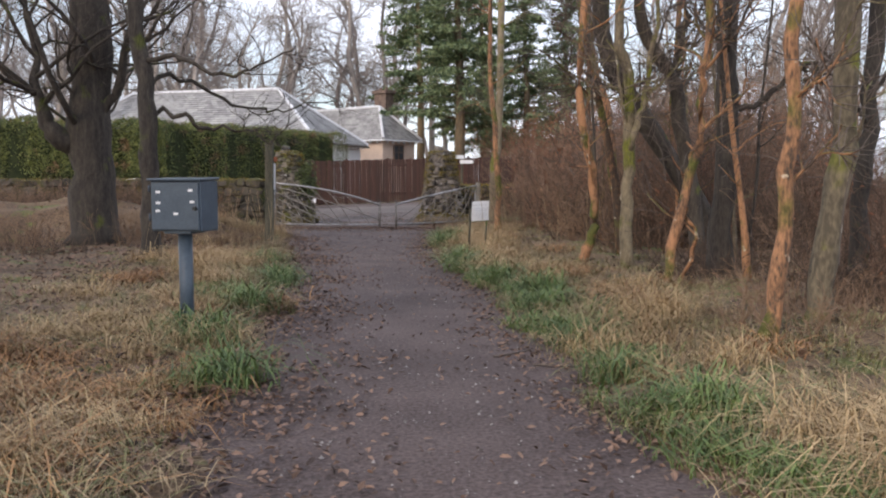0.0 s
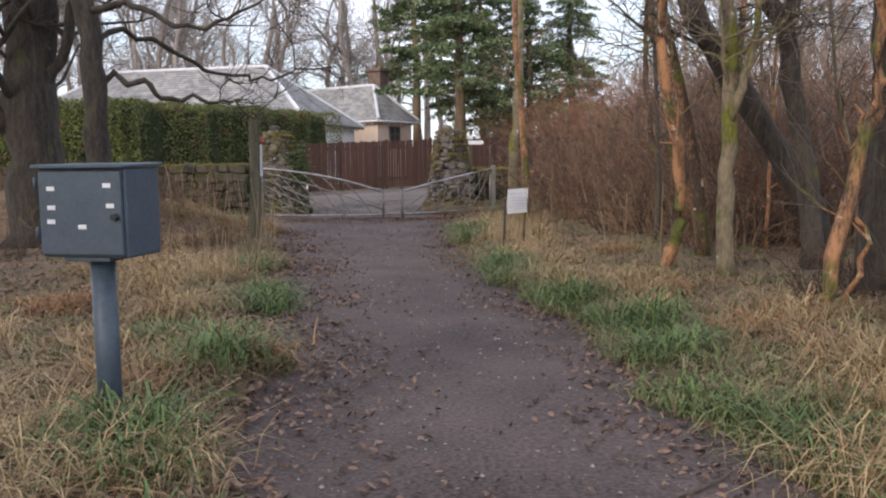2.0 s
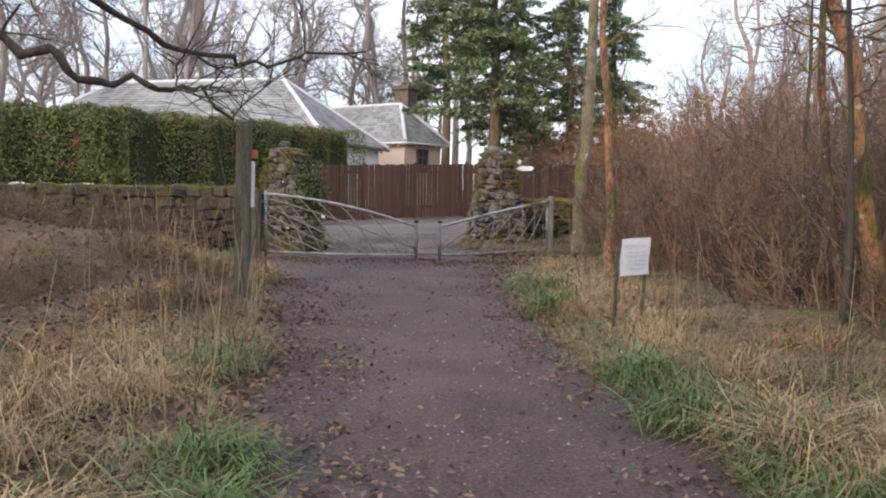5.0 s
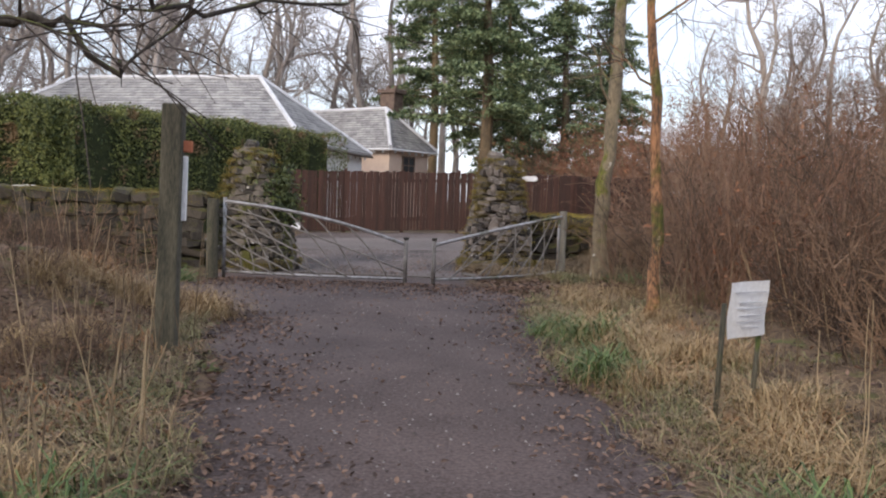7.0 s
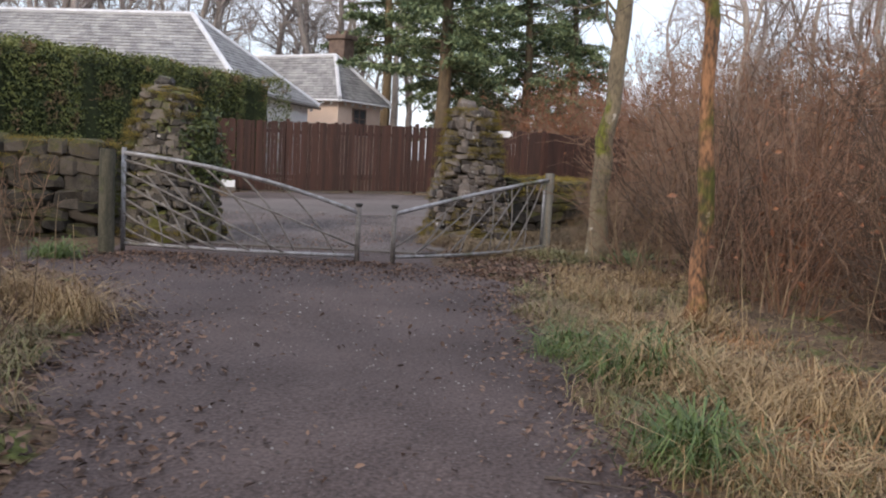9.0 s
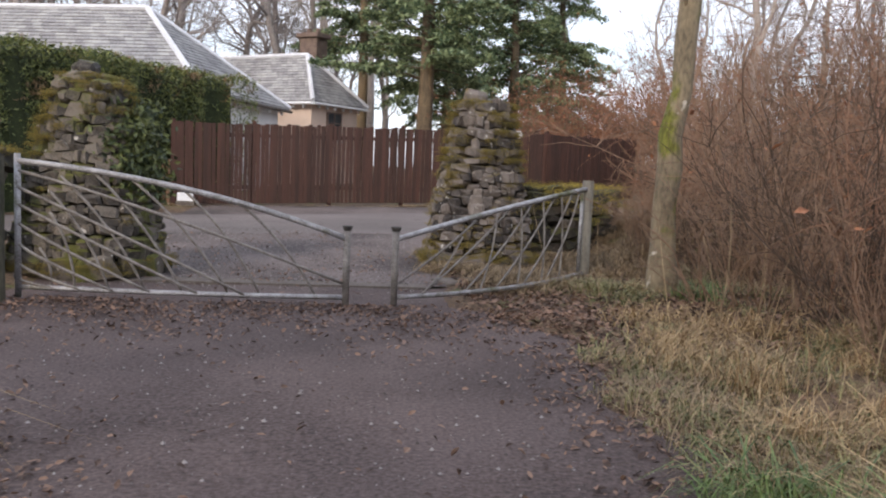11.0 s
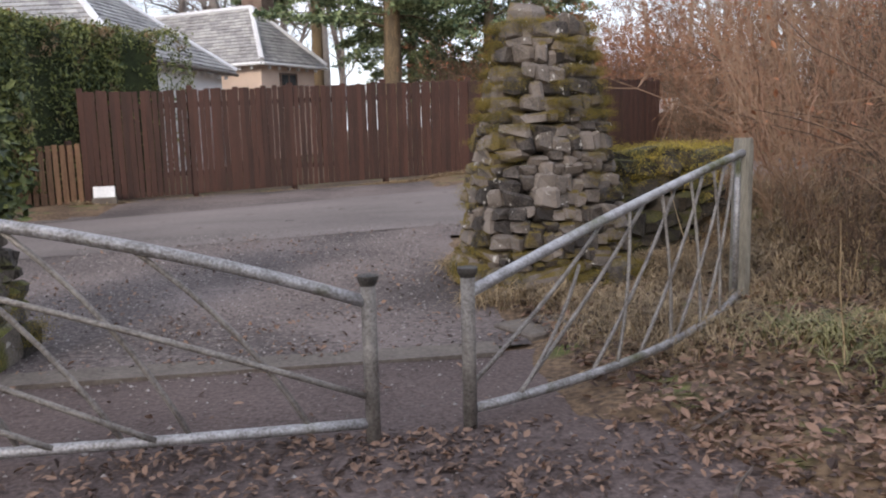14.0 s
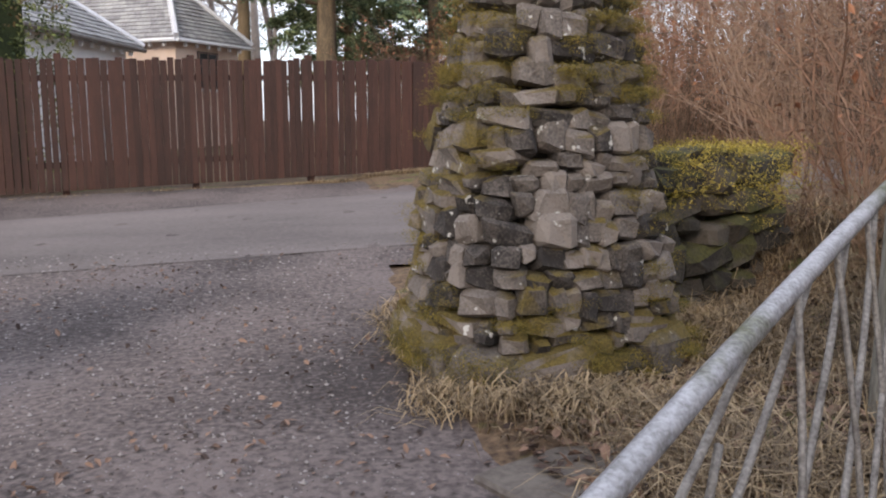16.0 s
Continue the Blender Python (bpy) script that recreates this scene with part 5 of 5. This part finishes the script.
blades("grass", "fresh green grass along the path edge", x, y, 0.17, 0.0045, 1.3, M_green, 5, 0.7)
x, y = verge(150, 206, 60, 0.13, pillar_foot, -9)
blades("grass", "pale dead grass round the pillar foot", x, y, 0.16, 0.004, 1.5, M_straw, 6, 0.8)
x, y = verge(760, 207, 44, 0.15, behind_gate, -0.3)
blades("grass", "flattened straw and dead bracken beside the gate", x, y, 0.17, 0.003, 2.1, M_straw, 7, 0.88)
x, y = fence_foot(np.random.default_rng(208), 8000)
blades("grass", "thin grass strip along the fence foot", x, y, 0.07, 0.005, 1.4, M_straw, 8, 0.8)


def some(pts, spread=0.10, per=260, seed=0):
    r = np.random.default_rng(seed)
    p = np.repeat(np.array(pts, float), per, axis=0) + r.normal(0, spread, (len(pts) * per, 2))
    return p[:, 0], p[:, 1]


for i, p in enumerate(((-1.95, 6.6), (-2.1, 7.0), (-1.5, 5.5), (0.02, 17.1), (0.15, 18.6), (-0.05, 19.4), (-2.2, 10.8), (-2.05, 8.5), (-2.7, 9.3), (-2.3, 11.5), (1.3, 6.8), (1.5, 4.6),
                       (1.15, 9.6), (1.0, 8.6), (0.7, 10.8), (0.58, 11.4), (0.34, 12.5), (0.3, 13.6), (-3.0, 13.6), (-5.6, 23.6), (1.9, 24.6), (2.2, 25.2))):
    x, y = some([p], 0.13, 420, i)
    tagged(blades("grass_tuft", "bright green tussock of grass at the path edge", x, y, 0.2 + 0.03 * (i * 7 % 5), 0.005, 1.5, M_green, 20 + i, 0.8, 1, 3), "", "grass")
M_bracken = shade("dead_bracken", (0.15, 0.07, 0.03), (0.46, 0.25, 0.11), 1.2, 0.85, 0, 0.4, island=True)
rb = np.random.default_rng(34)
for i in range(46):  # collapsed orange-brown bracken
    yy = float(rb.uniform(2.6, 6.2) if i < 18 else rb.uniform(6, 23))
    px = path_left(min(yy, 20)) - rb.uniform(0.4, 2.2) if i < 18 or i % 2 else path_right(yy) + rb.uniform(0.8, 2.4)
    x, y = some([(float(px), min(yy, 20.5) if px < 0 else yy)], 0.2, 240, 400 + i)
    blades("bracken_clump", "collapsed orange-brown dead bracken on the verge", x, y, 0.17, 0.0045, 2.4, M_bracken, 500 + i, 0.95, 1, 3)
r = np.random.default_rng(33)
M_straw_pale = shade("pale_straw", (0.2, 0.125, 0.06), (0.52, 0.375, 0.2), 0.9, 0.8, 0, 0.35, island=True)
for i in range(110):  # taller straw tussocks
    yy = r.uniform(2.5, 24)
    px = path_right(yy) + r.uniform(0.5, 1.9) if i % 2 else path_left(min(yy, 20)) - r.uniform(0.45, 2.4)
    x, y = some([(float(px), yy if i % 2 else min(yy, 20))], 0.14, 260, 50 + i)
    blades("grass_tuft", "tall drooping straw-coloured tussock", x, y, float(r.uniform(0.2, 0.34)), 0.003, float(r.uniform(1.5, 2.3)), M_straw_pale, 60 + i, 0.92, 1, 3)

for i in range(34):  # bleached straw and rough green beside the narrow gate
    p = (float(r.uniform(0.9, 3.8)), float(r.uniform(21.8, 26.2)))
    x, y = some([p], 0.17, 220, 700 + i)
    if i % 3:
        blades("grass_tuft", "bleached straw tussock beside the gate", x, y, 0.19, 0.0035, 2.0, M_straw_pale, 740 + i, 0.92, 1, 3)
    else:
        blades("grass_tuft", "rough olive-green tussock beside the gate", x, y, 0.15, 0.0045, 1.6, M_olive, 740 + i, 0.85, 1, 3)

# dry weed stalks
s = Soup()
for i in range(150):
    if i % 3:
        yy = r.uniform(12, 22)
        xx = float(path_left(yy)) - 0.3 - abs(r.normal(0, 1.4))
    else:
        yy = r.uniform(13, 26)
        xx = float(path_right(yy)) + 0.9 + abs(r.normal(0, 1.0))
    h = r.uniform(0.4, 1.25)
    L = wander((xx, yy, float(ground_z(xx, yy)) - 0.02), (r.normal(0, 0.12), r.normal(0, 0.12), 1), h, 5, r, 0.05, 0)
    s.tube(L, np.linspace(0.005, 0.0025, 6), 4, False)
tagged(new("dry_stalks", s.mesh("dry_stalks", M_straw)), "thin pale dry weed stalks standing in the verge", "weeds", kind="stuff")

# leaf fall: edges of the path and before the gate
def dead_leaves(label, x, y, z, size, seed):
    """Pointed oval leaves folded along the midrib, lying at all angles."""
    r = np.random.default_rng(seed)
    k = len(x)
    n = np.array([0, 0, 1.0]) + r.normal(0, 0.35, (k, 3))
    n /= np.linalg.norm(n, axis=1)[:, None]
    a = np.cross(n, r.normal(0, 1, (k, 3)))
    a /= np.linalg.norm(a, axis=1)[:, None] + 1e-9
    b = np.cross(n, a)
    p = np.stack([x, y, z], 1)
    q = size * r.uniform(0.45, 1.35, (k, 1))
    up = n * q * r.uniform(0.05, 0.5, (k, 1))
    v = np.stack([p - a * q, p - a * q * 0.3 + b * q * 0.5 + up, p + a * q * 0.45 + b * q * 0.38 + up * 0.7, p + a * q + up * 0.3,
                  p + a * q * 0.45 - b * q * 0.38 + up, p - a * q * 0.3 - b * q * 0.5 + up * 0.6], 1)
    s = Soup()
    s.batch(v, [(0, 3, 2, 1), (0, 5, 4, 3)])
    tagged(new("fallen_leaves", s.mesh("fallen_leaves", M_leaf)), label, "leaves", kind="stuff")


def lie(x, y):
    return np.maximum(ground_z(x, y), np.where(off_path(x, y) < 0.3, flat_z(x, y) + 0.012, -9))


N = 30000
yy = np.concatenate([r.uniform(0.5, 24, N // 2), 24.5 - np.abs(r.normal(0, 0.9, N // 4)), r.uniform(1, 27, N // 4)])
left = r.uniform(0, 1, N) < 0.62
xx = np.where(left, path_left(yy) + r.normal(0.12, 0.36, N), path_right(yy) + r.normal(0.0, 0.25, N))
xx[N // 2:3 * N // 4] = r.uniform(-5.5, 2.8, N // 4)
xx[3 * N // 4:] = r.uniform(-8, 5, N // 4)
ok = lumps(xx, yy, 1.6) + r.normal(0, 0.5, N) > -0.3
xx, yy = xx[ok], yy[ok]
dead_leaves("curled brown fallen leaves along the path", xx, yy, lie(xx, yy) + r.uniform(0.002, 0.014, len(xx)), 0.025, 301)

N = 34000
xx, yy = r.uniform(-15, 7, N), r.uniform(1, 25, N)
xx = np.where(r.uniform(0, 1, N) < 0.45, path_left(yy) - np.abs(r.normal(0, 2.2, N)), xx)
near = r.uniform(0, 1, N) < 0.25
xx, yy = np.where(near, r.uniform(-0.6, 4.5, N), xx), np.where(near, r.uniform(22.5, 28, N), yy)
ok = off_path(xx, yy) > 0.1
xx, yy = xx[ok], yy[ok]
dead_leaves("brown leaf litter lying through the verges", xx, yy, ground_z(xx, yy) + r.uniform(0.004, 0.05, len(xx)), 0.036, 302)

N = 3600
xx, yy = r.uniform(-5.0, 0.3, N), 25.9 + 5.2 * r.uniform(0, 1, N) ** 1.5
ok = (lumps(xx, yy, 1.3) + r.normal(0, 0.4, N) > 0.2) & (off_path(xx, yy) < 0.2)
xx, yy = xx[ok], yy[ok]
dead_leaves("small dark broken leaves strewn over the driveway", xx, yy, flat_z(xx, yy) + 0.026 + r.uniform(0, 0.01, len(xx)), 0.022, 303)

# stones and grit on the gravel
N = 16000
yy = np.concatenate([r.uniform(1.0, 26, N // 2), r.uniform(25.5, 31.5, N // 2)])
xx = np.where(yy < 24, r.uniform(-4.5, 1.2, N), r.uniform(-5, 0, N))
ok = off_path(xx, yy) < -0.05
xx, yy = xx[ok], yy[ok]
k = len(xx)
c = np.stack([xx, yy, flat_z(xx, yy) + np.where(yy > 25.9, 0.02, 0.006)], 1)
sz = (0.006 + 0.012 * r.uniform(0, 1, k) ** 4)[:, None]
tet = np.array([(1, 0, 0), (-0.3, 0.9, 0), (-0.8, -0.3, 0.1), (0.2, -0.9, 0), (0.1, 0.1, 0.8)])
v = c[:, None] + tet[None] * sz[:, None] * r.uniform(0.6, 1.3, (k, 5, 1))
s = Soup()
s.batch(v, [(0, 1, 4), (1, 2, 4), (2, 3, 4), (3, 0, 4)])
tagged(new("grit", s.mesh("grit", shade("grit", (0.08, 0.065, 0.06), (0.3, 0.27, 0.26), 20, 0.9, 0, 0.6, island=True))), "loose pale grit and pebbles on the gravel", "gravel", kind="stuff")

# fallen sticks
for i in range(16):
    yy = r.uniform(5, 26)
    xx = float(path_right(min(yy, 24))) + r.uniform(-0.6, 1.6)
    L = wander((xx, yy, float(max(ground_z(xx, yy), flat_z(xx, yy))) + 0.03), (r.normal(), r.normal(), 0.05), r.uniform(0.25, 0.9), 5, r, 0.1, 0)
    L[:, 2] = np.maximum(ground_z(L[:, 0], L[:, 1]), flat_z(L[:, 0], L[:, 1])) + 0.02
    s = Soup()
    s.tube(L, np.linspace(0.011, 0.005, 6), 5)
    tagged(new("fallen_stick", s.mesh("fallen_stick", M_twig)), "thin dead stick lying on the ground", "stick")
